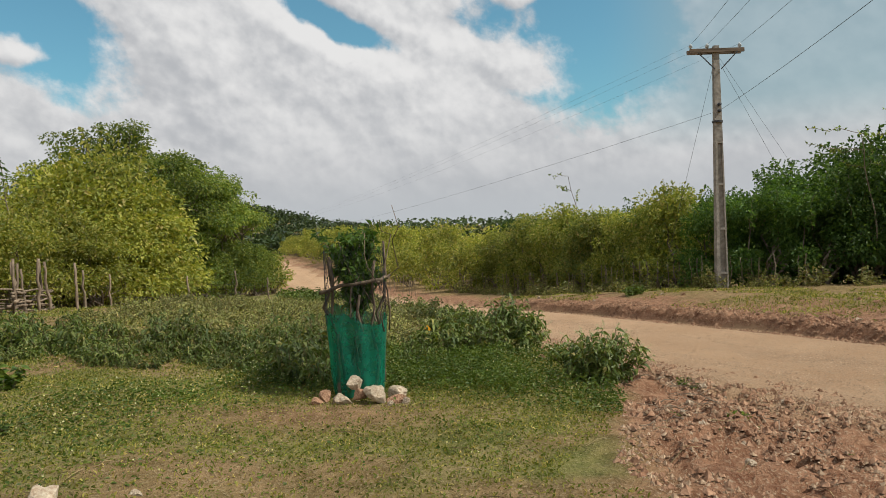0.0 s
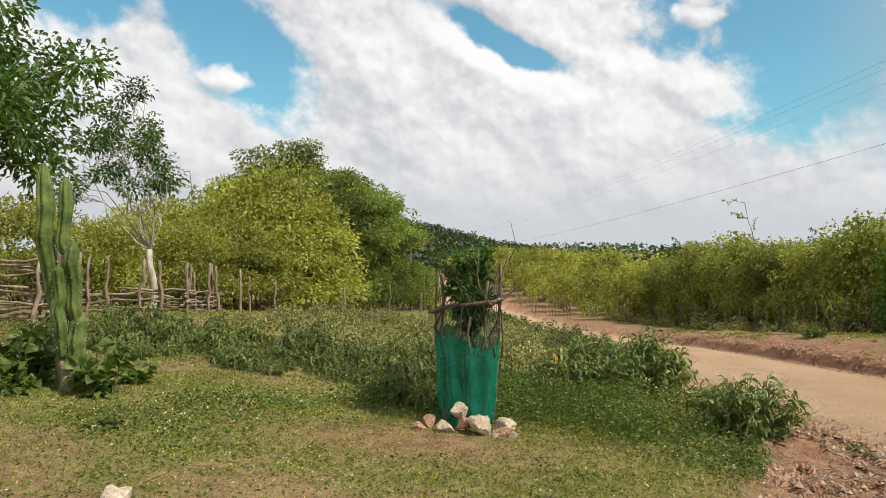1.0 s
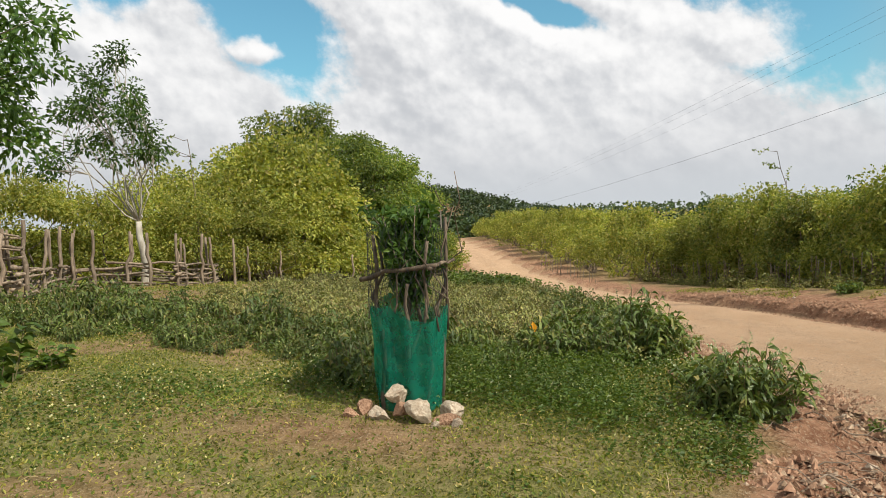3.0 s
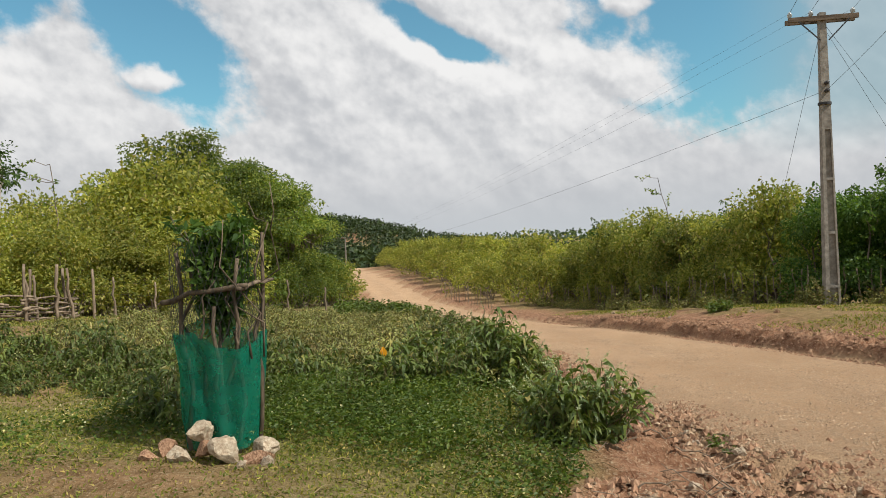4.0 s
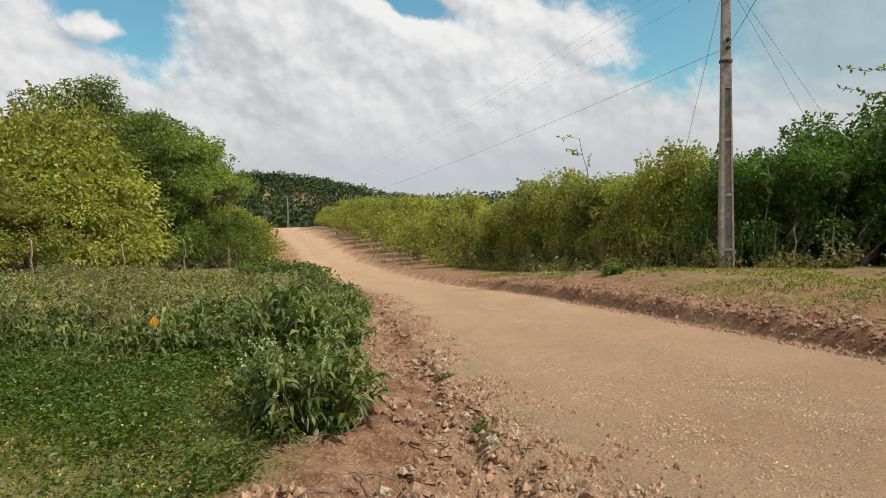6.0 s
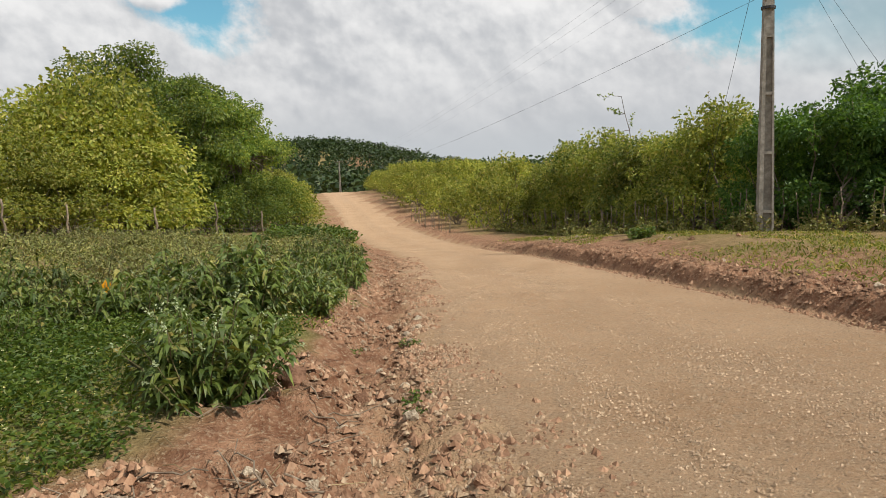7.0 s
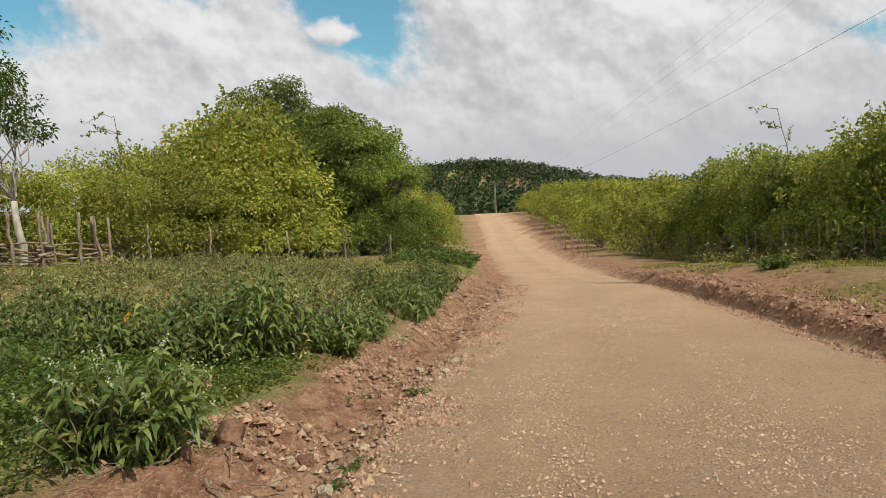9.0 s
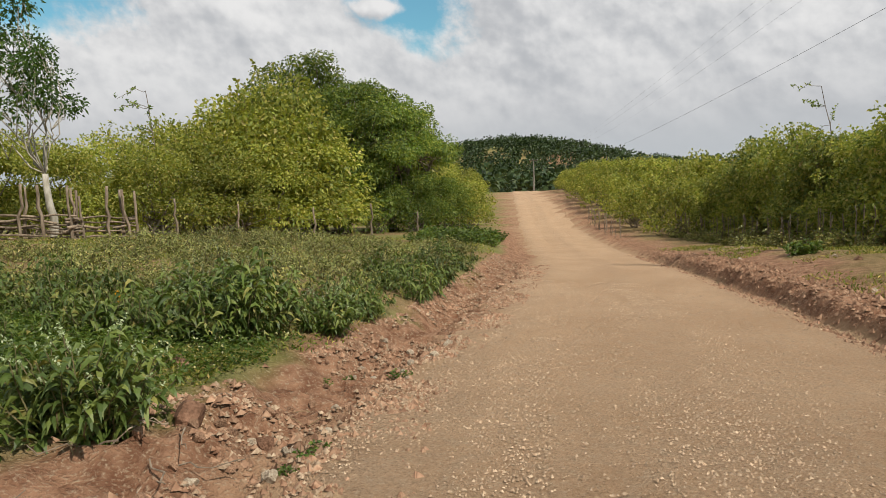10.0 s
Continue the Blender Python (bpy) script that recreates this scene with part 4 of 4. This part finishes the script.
put_stone(pale[0], -2.45, 4.1, 0.14, 10, "flat pale stone sunk in the turf", sink=0.7)
put_stone(stone_mesh("rock", 950, (1, 0.85, 0.7), mat=M_BROWN_ROCK), 1.86, 7.85, 0.30, 30, "dark brown rock on the stony verge", name="rock")
put_stone(stone_mesh("rock", 951, (1, 0.85, 0.7), mat=M_BROWN_ROCK), 2.24, 8.11, 0.18, 80, "dark brown clod on the stony verge", name="rock")
put_stone(red[3], 0.98, 8.62, 0.16, 0, "reddish stone under the leafy bush")
put_stone(pale[0], 2.15, 6.5, 0.12, 40, "pale flat stone on the verge")
rng = np.random.default_rng(81)
for k in range(110):                                     # loose larger stones on the left verge
    y = rng.uniform(4.2, 12)
    x = float(road_left(y)) - float(verge(y)) * rng.uniform(0.05, 0.95)
    put_stone((pale if k % 3 == 0 else red)[k % 4], x, y, rng.uniform(0.05, 0.13), rng.uniform(0, 360), "loose stone on the reddish verge" if k % 3 else "loose pale stone on the reddish verge", group="loose verge stones")
for k in range(30):                                     # and on the right bank
    y = rng.uniform(9, 26)
    x = float(road_right(y)) + rng.uniform(0.3, 4.0)
    put_stone((pale if k % 2 == 0 else red)[k % 4], x, y, rng.uniform(0.08, 0.18), rng.uniform(0, 360), "pale stone on the earth bank" if k % 2 == 0 else "reddish stone on the earth bank", group="bank stones")


def build_gravel():
    """Pebbles and clods: uncounted."""
    r = np.random.default_rng(91)
    base = np.array([[1, 0.2, -0.4], [0.1, 1, -0.4], [-1, 0.1, -0.4], [-0.1, -1, -0.4], [0.15, 0.1, 0.8]])
    tri = np.array([[0, 1, 4], [1, 2, 4], [2, 3, 4], [3, 0, 4]])

    def heap_of(x, y, lo, hi, sink, lift=0.0):
        n = len(x)
        s = lo * (hi / lo) ** (r.uniform(0, 1, n) ** 2.2)
        a = r.uniform(0, 6.3, n)
        v = base[None] * r.uniform(0.7, 1.2, (n, 5, 3)) * np.array([1, 0.85, 0.7]) + r.normal(size=(n, 5, 3)) * 0.10
        c, q = np.cos(a)[:, None], np.sin(a)[:, None]
        v = np.stack([v[..., 0] * c - v[..., 1] * q, v[..., 0] * q + v[..., 1] * c, v[..., 2]], -1) * s[:, None, None]
        v += np.stack([x, y, height(x, y) + s * sink + lift], -1)[:, None]
        return Buf().add(v.reshape(-1, 3), (np.arange(n)[:, None, None] * 5 + tri[None]).reshape(-1, 3))

    n = 62000
    y = 3 + 19 * r.uniform(0, 1, n) ** 1.5
    u = r.uniform(-0.4, 1.15, n)
    x = road_left(y) - verge(y) * u
    keep = fbm(x * 1.6, y * 1.6, 33) > 0.40
    x, y = x[keep], y[keep]
    cut = int(len(x) * 0.58)
    tagged(part("verge_gravel", heap_of(x[:cut], y[:cut], 0.008, 0.050, 0.3), M_RED_STONE), "reddish gravel and clods on the road verge", "gravel", kind="stuff")
    tagged(part("pale_verge_gravel", heap_of(x[cut:], y[cut:], 0.007, 0.036, 0.35), M_GRAVEL), "pale gravel strewn over the road verge", "gravel", kind="stuff")
    n = 16000
    y = 6 + 22 * r.uniform(0, 1, n) ** 1.3
    x = road_right(y) + r.uniform(-0.3, 1.0, n)
    tagged(part("bank_clods", heap_of(x, y, 0.012, 0.055, 0.25), M_RED_STONE), "red earth clods along the cut bank", "gravel", kind="stuff")
    n = 42000
    y = 5 + 13 * r.uniform(0, 1, n) ** 1.6
    u = np.concatenate([r.normal(0.5, 0.07, n // 3), r.uniform(-0.05, 0.25, n // 3), r.uniform(0, 1, n - 2 * (n // 3))])
    x = road_left(y) + (road_right(y) - road_left(y)) * u
    keep = fbm(x * 1.5, y * 0.6, 51) > 0.38
    tagged(part("road_gravel", heap_of(x[keep], y[keep], 0.005, 0.016, 0.3, 0.014), M_GRAVEL), "fine pale gravel strewn over the dirt road", "gravel", kind="stuff")


M_GRAVEL = plain_material("pale_gravel", (0.30, 0.195, 0.12), (0.56, 0.41, 0.28), 25, depth=0.004, island=0.25)
build_gravel()


# ---- tree guard and sapling ----
def stick(a, b, r0, r1, seed, wander=0.12, n=7, sides=7):
    g = np.random.default_rng(seed)
    buf = Buf()
    p = bent_path(a, b, g, wander, n)
    add_tube(buf, p, np.linspace(r0, r1, n) * g.uniform(0.85, 1.15, n), sides)
    return buf


M_GUARD = plain_material("dark_stick", (0.07, 0.05, 0.035), (0.20, 0.15, 0.105), 18, stretch=(1, 1, 0.25), island=0.3)


def build_guard():
    gx, gy = -1.27, 6.98
    g = thing("tree_guard", "tree guard of rough sticks, wire and torn green shade cloth", "tree guard", at=place(gx, gy, hz(gx, gy), 0, 1.18))
    feet = [(-0.21, -0.16, 1.30), (0.20, -0.13, 1.25), (0.27, 0.12, 1.42), (-0.02, 0.22, 1.20), (-0.26, 0.10, 1.25), (0.06, -0.19, 0.95)]
    for k, (x, y, h) in enumerate(feet):
        part("post", stick((x * 0.7, y * 0.7, -0.1), (x * 0.98, y * 0.98, h), 0.018, 0.012, 600 + k), M_GUARD, g, smooth=True)
    part("rail", stick((-0.30, -0.19, 0.98), (0.27, -0.16, 1.08), 0.02, 0.016, 620), M_GUARD, g, smooth=True)
    part("rail", stick((0.22, -0.2, 1.06), (0.31, 0.16, 1.1), 0.016, 0.012, 621), M_GUARD, g, smooth=True)
    for k, (a, b) in enumerate((((-0.05, -0.20, 0.7), (0.02, -0.20, 1.25)), ((0.26, -0.1, 0.6), (0.12, -0.15, 1.5)), ((0.30, 0.0, 0.6), (0.36, 0.05, 1.75)), ((0.2, -0.16, 0.7), (0.07, 0.0, 1.15)),
                                ((0.31, -0.04, 0.8), (0.22, 0.02, 1.62)))):
        part("brace", stick(a, b, 0.008, 0.003, 630 + k, 0.25), M_GUARD, g, smooth=True)
    # shade cloth wound round the posts, with folds and a ragged upper hem
    n, rows = 96, 18
    th = np.linspace(0.15, 2 * np.pi + 0.1, n)
    net = []
    for j in range(rows):
        v = j / (rows - 1)
        hem = 0.76 + 0.03 * np.sin(th * 3 + 1) + 0.04 * (vnoise(th * 5, th * 0, 4) - 0.5) + 0.05 * np.cos(th - 2.6)
        z = 0.03 + (hem - 0.03) * v
        rx = 0.215 + 0.055 * v + 0.012 * np.sin(th * 9 + v * 2) + 0.02 * (vnoise(th * 3, th * 0 + v * 3, 8) - 0.5)
        sq = 1 / np.maximum(np.abs(np.cos(th)), np.abs(np.sin(th))) ** 0.55
        net.append(np.stack([rx * sq * np.cos(th), rx * 0.86 * sq * np.sin(th), z], 1))
    i, j = np.meshgrid(np.arange(rows - 1), np.arange(n - 1), indexing="ij")
    k = (i * n + j).ravel()
    cloth = part("shade_cloth", Buf().add(np.concatenate(net), np.stack([k, k + 1, k + n + 1, k + n], 1)), M_NET, g, "green woven shade cloth with small tears", True)
    # wire netting above it: thin crossing wires
    wire = Buf()
    m = 34
    for q in range(m):
        for sgn in (1, -1):
            t = np.linspace(0, 1, 7)
            a = 2 * np.pi * q / m + sgn * t * 0.75
            sq = 1 / np.maximum(np.abs(np.cos(a)), np.abs(np.sin(a))) ** 0.55
            add_tube(wire, np.stack([0.275 * sq * np.cos(a), 0.24 * sq * np.sin(a), 0.72 + 0.66 * t + 0.03 * np.sin(a * 3)], 1), np.full(7, 0.0014), 3)
    part("wire_netting", wire, M_WIRE, g, "thin grey wire netting")
    s = thing("sapling", "young leafy sapling growing inside the guard", "sapling", at=place(gx, gy, hz(gx, gy), 0, 1.18))
    wood, crown = Buf(), Buf()
    r = np.random.default_rng(650)
    stem = bent_path((0, 0.02, 0), (0.0, 0.0, 1.15), r, 0.08, 8)
    add_tube(wood, stem, np.linspace(0.018, 0.010, 8), 7)
    for q in range(34):
        b = stem[r.integers(4, 8)]
        a = r.uniform(0, 6.3)
        e = np.array((math.cos(a) * r.uniform(0.05, 0.34) - 0.05, math.sin(a) * r.uniform(0.05, 0.30), r.uniform(0.98, 1.56)))
        p = bent_path(b, e, r, 0.3)
        add_tube(wood, p, np.linspace(0.007, 0.003, 6), 4)
        m = 85
        t = r.uniform(0.25, 1, m)
        pp = np.stack([np.interp(t, np.linspace(0, 1, 6), p[:, i]) for i in range(3)], 1)
        add_leaves(crown, pp + r.normal(size=(m, 3)) * 0.02, r.normal(size=(m, 3)) + [0, 0, 0.2], 0.085, 0.036, r, droop=0.2)
    tagged(part("stem", wood, M_BARK, s, smooth=True), kind="stuff")
    part("crown", crown, M_NEAR, s)


build_guard()


# ---- cactus ----
def cactus_stem(base, top, r0, seed, ribs=6):
    g = np.random.default_rng(seed)
    n, seg = 26, ribs * 6
    path = bent_path(base, top, g, 0.10, 7)
    t7, t = np.linspace(0, 1, 7), np.linspace(0, 1, n)
    p = np.stack([np.interp(t, t7, path[:, i]) for i in range(3)], 1)
    th = np.arange(seg) * 2 * np.pi / seg
    rib = 0.66 + 0.34 * np.abs(np.cos(th * ribs / 2)) ** 1.5
    rad = r0 * (0.72 + 0.28 * sstep(t, 0, 0.3)) * np.sqrt(np.clip(1 - np.clip((t - 0.9) / 0.104, 0, 1) ** 2, 0.02, 1)) * (1 + 0.05 * np.sin(t * 31))
    v = p[:, None] + np.stack([np.cos(th) * rib, np.sin(th) * rib, th * 0], -1)[None] * rad[:, None, None]
    i, j = np.meshgrid(np.arange(n - 1), np.arange(seg), indexing="ij")
    i, j = i.ravel(), j.ravel()
    f = np.stack([i * seg + j, i * seg + (j + 1) % seg, (i + 1) * seg + (j + 1) % seg, (i + 1) * seg + j], 1)
    buf = Buf().add(v.reshape(-1, 3), f)
    buf.add(p[-1:] + [[0, 0, rad[-1] * 0.5]], np.zeros((0, 3), int))
    buf.f.append(np.stack([(n - 1) * seg + np.arange(seg), (n - 1) * seg + (np.arange(seg) + 1) % seg, np.full(seg, buf.n - 1)], 1))
    spines = Buf()
    for q in range(ribs):
        a = q * 2 * np.pi / ribs
        for s in np.linspace(0.08, 0.98, 30):
            c = np.array([np.interp(s, t, p[:, k]) for k in range(3)])
            rr = np.interp(s, t, rad)
            o = np.array((math.cos(a), math.sin(a), 0.0))
            m = 3
            add_leaves(spines, np.repeat([c + o * rr * 0.98], m, 0), o + g.normal(size=(m, 3)) * 0.7, 0.03, 0.004, g)
    return buf, spines


def build_cactus():
    x, y = -5.35, 6.15
    c = thing("cactus", "tall ribbed columnar cactus with several upright stems", "cactus", at=place(x, y, hz(x, y), 0, 1.03))
    for k, (b, t, r) in enumerate((((-0.05, 0, -0.05), (-0.27, -0.05, 2.28), 0.085), ((0.0, 0.06, 0.2), (-0.09, 0.05, 2.15), 0.07), ((0.05, -0.03, 0.25), (0.10, -0.05, 1.5), 0.07),
                                   ((0.02, -0.08, 0.35), (0.02, -0.15, 1.25), 0.065), ((0.07, 0.0, -0.05), (0.16, 0.02, 0.75), 0.09))):
        st, sp = cactus_stem(b, t, r, 700 + k)
        o = part("stem", st, M_CACTUS, c, smooth=True)
        tagged(part("spines", sp, M_SPINE, o), kind="stuff")
    part("base", stick((0.03, 0, -0.1), (0.0, 0, 0.3), 0.11, 0.085, 720, 0.02), M_STICK, c, "grey corky base", True)


build_cactus()


# ---- stick fence ----
def build_stick_fence(a, b, h, rows, posts, post_h, seed, label):
    g = np.random.default_rng(seed)
    a, b = np.array(a, float), np.array(b, float)
    f = thing("stick_fence", label, "fence", "stick fences", place(a[0], a[1], hz(*a)))
    d, L = unit(b - a), np.linalg.norm(b - a)
    nrm = np.array((-d[1], d[0]))
    z0 = hz(*a)

    def spot(s, off, z):
        q = d * s + nrm * off
        return (q[0], q[1], hz(a[0] + q[0], a[1] + q[1]) - z0 + z)

    for k in range(rows):
        s = -0.3
        while s < L:
            n = g.uniform(1.2, 2.4)
            z = h * (k + 0.5) / rows + g.normal() * 0.03
            part("branch", stick(spot(s, g.normal() * 0.05, max(0.03, z + g.normal() * 0.04)), spot(min(s + n, L + 0.3), g.normal() * 0.05, max(0.03, z + g.normal() * 0.05)),
                                 g.uniform(0.022, 0.045), g.uniform(0.015, 0.032), int(g.integers(1e6)), 0.12, 5, 6), M_STICK, f, smooth=True)
            s += n * g.uniform(0.75, 1.0)
    for k in range(posts):
        s = L * (k + g.uniform(-0.15, 0.15)) / max(1, posts - 1)
        for off in ((-0.10,) if k % 2 else (-0.10, 0.11)):
            t = post_h * g.uniform(0.82, 1.1)
            e = spot(s + g.normal() * 0.10, off + g.normal() * 0.03, t)
            part("post", stick(spot(s, off, -0.2), e, g.uniform(0.035, 0.05), g.uniform(0.025, 0.04), int(g.integers(1e6)), 0.08), M_STICK, f, smooth=True)


build_stick_fence((-14.88, 9.85), (-10.12, 10.89), 1.2, 11, 5, 1.42, 801, "stacked stick fence of weathered branches between posts")
build_stick_fence((-10.06, 11.06), (-12.27, 14.41), 0.6, 6, 4, 1.36, 802, "low stick fence of weathered branches and posts")
build_stick_fence((-12.37, 14.62), (-10.53, 16.01), 0.58, 6, 5, 1.34, 803, "low stick fence of weathered branches at the pen corner")
build_stick_fence((-10.47, 16.12), (-10.77, 17.92), 0.56, 5, 3, 1.3, 804, "low stick fence end with upright posts")


def build_stakes(points, h, seed, label, group, wires=0, name="fence_stake", thick=0.04):
    g = np.random.default_rng(seed)
    tops = []
    for x, y in points:
        t = h * g.uniform(0.85, 1.12)
        o = thing(name, label, "stake", group, place(x, y, hz(x, y)))
        part("post", stick((0, 0, -0.15), (g.normal() * 0.05, g.normal() * 0.05, t), thick, thick * 0.75, int(g.integers(1e6)), 0.08), M_STICK, o, smooth=True)
        tops.append((x, y, hz(x, y), t))
    for w in range(wires):
        buf = Buf()
        p = np.array([(x, y, z + t * (0.9 - 0.3 * w)) for x, y, z, t in tops])
        add_tube(buf, p, np.full(len(p), 0.003), 3)
        tagged(part("fence_wire", buf, M_WIRE), "thin rusty fence wire between the stakes", "wire", "fence wires")


build_stakes([(-9.6, 17.2), (-10.52, 19.36), (-11.42, 22.9), (-9.4, 24.4), (-8.2, 26.2), (-7.5, 28.5)], 1.15, 811, "grey wooden fence stake at the field's far edge", "field stakes", wires=3)
rng = np.random.default_rng(83)
pts = []
for a, b in zip(line[2:-1], line[3:]):
    L = np.linalg.norm(b - a)
    for t in np.arange(0, 1, 0.36 / L):
        p = a + (b - a) * t
        pts.append((p[0] - 1.35 + rng.normal() * 0.15, p[1] - 0.9 + rng.normal() * 0.15))
for y in np.arange(38, 50, 0.6):
    pts.append((float(road_right(y)) + 1.0 + rng.normal() * 0.1, y))
build_stakes(pts, 1.0, 812, "weathered stick of the paling fence under the hedge", "hedge palings", wires=1, name="paling", thick=0.018)

# ---- utility pole ----
POLE = Vector((8.58, 21.15, 0.0))
POLE.z = hz(POLE.x, POLE.y)
TOP = 7.30 - POLE.z


def insulator(parent_ob, x, y, z, tilt):
    b = Buf()
    p = [(x, y, z), (x, y, z + 0.05), (x, y, z + 0.06), (x, y, z + 0.10), (x, y, z + 0.11), (x, y, z + 0.16), (x, y, z + 0.19)]
    add_tube(b, np.array(p), [0.02, 0.02, 0.06, 0.05, 0.065, 0.04, 0.015], 9)
    part("insulator", b, M_PORCELAIN, parent_ob, "pale glazed insulator", True)


def build_pole(at, top, name_label, full=True, turn=0.0):
    p = thing("utility_pole", name_label, "utility pole", at=Matrix.Translation(at) @ pose(0, 0, 0, 0, 0, turn))
    w0, w1, d0, d1 = 0.18, 0.08, 0.125, 0.075                # half widths at foot and head

    def slab(x0, x1, y0, y1, za, zb):
        v = []
        for z in (za, zb):
            q = z / top
            w, d = w0 + (w1 - w0) * q, d0 + (d1 - d0) * q
            v += [(x * w, y * d, z) for y in (y0, y1) for x in (x0, x1)]
        return Buf().add(np.array(v), box(0, 1, 0, 1, 0, 1)[1])

    hollow = 4.55
    part("flange", slab(-1, -0.42, -1, 1, -0.4, hollow), M_CONCRETE, p)
    part("flange", slab(0.70, 1, -1, 1, -0.4, hollow), M_CONCRETE, p)
    part("web", slab(-0.42, 0.70, -0.35, 0.35, -0.4, hollow), M_CONCRETE, p)
    part("upper_shaft", slab(-1, 1, -1, 1, hollow, top), M_CONCRETE, p)
    z = 0.45
    while z < hollow:
        part("rib", slab(-0.42, 0.70, -0.97, 0.97, z, z + 0.07), M_CONCRETE, p)
        z += 1.39
    arm = Buf()
    for y in (-0.14, 0.10):
        v, f = box(-0.85, 0.85, y, y + 0.07, top - 0.22, top - 0.10)
        arm.add(v, f)
    part("crossarm", arm, M_CROSSARM, p, "weathered wooden double crossarm")
    for x in (-0.78, -0.26, 0.76):
        insulator(p, x, 0, top - 0.10, 0)
    if full:
        for s in (-1, 1):
            b = Buf()
            add_tube(b, np.array([(s * 0.1, -0.16, top - 0.75), (s * 0.62, -0.16, top - 0.22)]), [0.018, 0.018], 5)
            part("arm_brace", b, M_WIRE, p)
        for z in (5.55, 5.75):
            b = Buf()
            add_tube(b, np.array([(0.02, -0.09, z), (0.02, -0.20, z)]), [0.05, 0.05], 8)
            part("spool", b, M_WIRE, p, "dark wire spool bracket", True)
        b = Buf()
        add_tube(b, np.array([(0.0, 0.0, 5.2), (0.0, 0.0, 5.26)]), [0.165, 0.165], 12)
        part("band", b, M_WIRE, p)
    return p


build_pole(POLE, TOP, "weathered concrete utility pole with a wooden crossarm")
FAR = Vector((-37.0, 131.0, 0.0))
FAR.z = hz(FAR.x, FAR.y)
build_pole(FAR, 7.0, "distant concrete utility pole beyond the crest", full=False)


def wire_run(a, b, sag, r, label, name="overhead_wire"):
    a, b = np.array(a, float), np.array(b, float)
    t = np.linspace(0, 1, 40)[:, None]
    p = a + (b - a) * t
    p[:, 2] -= (4 * sag * t * (1 - t))[:, 0]
    buf = Buf()
    add_tube(buf, p, np.full(40, r), 4)
    tagged(part(name, buf, M_WIRE), label, "wire", "overhead wires")


T = POLE.z + TOP
for x in (-0.78, -0.26, 0.76):
    wire_run((POLE.x + x, POLE.y, T + 0.05), (FAR.x + x, FAR.y, FAR.z + 7.0), 1.6, 0.0025, "thin overhead power wire")
    wire_run((POLE.x + x, POLE.y, T + 0.05), (0.6 + x, -16, 6.9), 0.7, 0.006, "thin overhead power wire")
for z in (5.55,):
    wire_run((POLE.x, POLE.y - 0.15, POLE.z + z), (FAR.x, FAR.y, FAR.z + 5.6), 1.6, 0.005, "low overhead cable along the road")
    wire_run((POLE.x, POLE.y - 0.15, POLE.z + z), (0.6, -16, 5.6), 0.5, 0.006, "low overhead cable over the field")
wire_run((POLE.x, POLE.y, T - 0.3), (7.4, 23.6, hz(7.4, 23.6)), 0.0, 0.005, "thin stay wire from pole to ground", "stay_wire")
wire_run((POLE.x, POLE.y, T - 0.3), (14.4, 24.5, hz(14.4, 24.5)), 0.0, 0.005, "thin stay wire from pole to ground", "stay_wire")
wire_run((POLE.x, POLE.y, T - 0.2), (15.8, 25.0, hz(15.8, 25)), 0.0, 0.005, "thin stay wire from pole to ground", "stay_wire")

# ---- last small things ----
leaf = Buf()
g = np.random.default_rng(99)
add_leaves(leaf, np.array([[0.0, 0, 0.45]]), np.array([[0.1, -0.3, -1.0]]), 0.13, 0.09, g, long_leaf=True)
st = stick((0, 0.02, 0), (0, 0, 0.46), 0.005, 0.003, 98)
o = thing("orange_leaf", "single bright orange withered leaf on a stalk", "leaf", at=place(-0.55, 9.35, hz(-0.55, 9.35)))
part("blade", leaf, M_ORANGE, o)
part("stalk", st, M_STEM, o)
for k in range(26):                                     # fallen twigs on the verge
    y = g.uniform(4.5, 9)
    x = float(road_left(y)) - float(verge(y)) * g.uniform(0.5, 1.1)
    a, L = g.uniform(0, 6.3), g.uniform(0.2, 0.6)
    b = stick((0, 0, 0.02), (math.cos(a) * L, math.sin(a) * L, 0.04), 0.006, 0.003, 1000 + k, 0.3, 6, 5)
    ob = part("twig", b, M_STICK)
    ob.location = (x, y, hz(x, y))
    tagged(ob, "dry fallen twig on the verge", "twig", "fallen twigs")
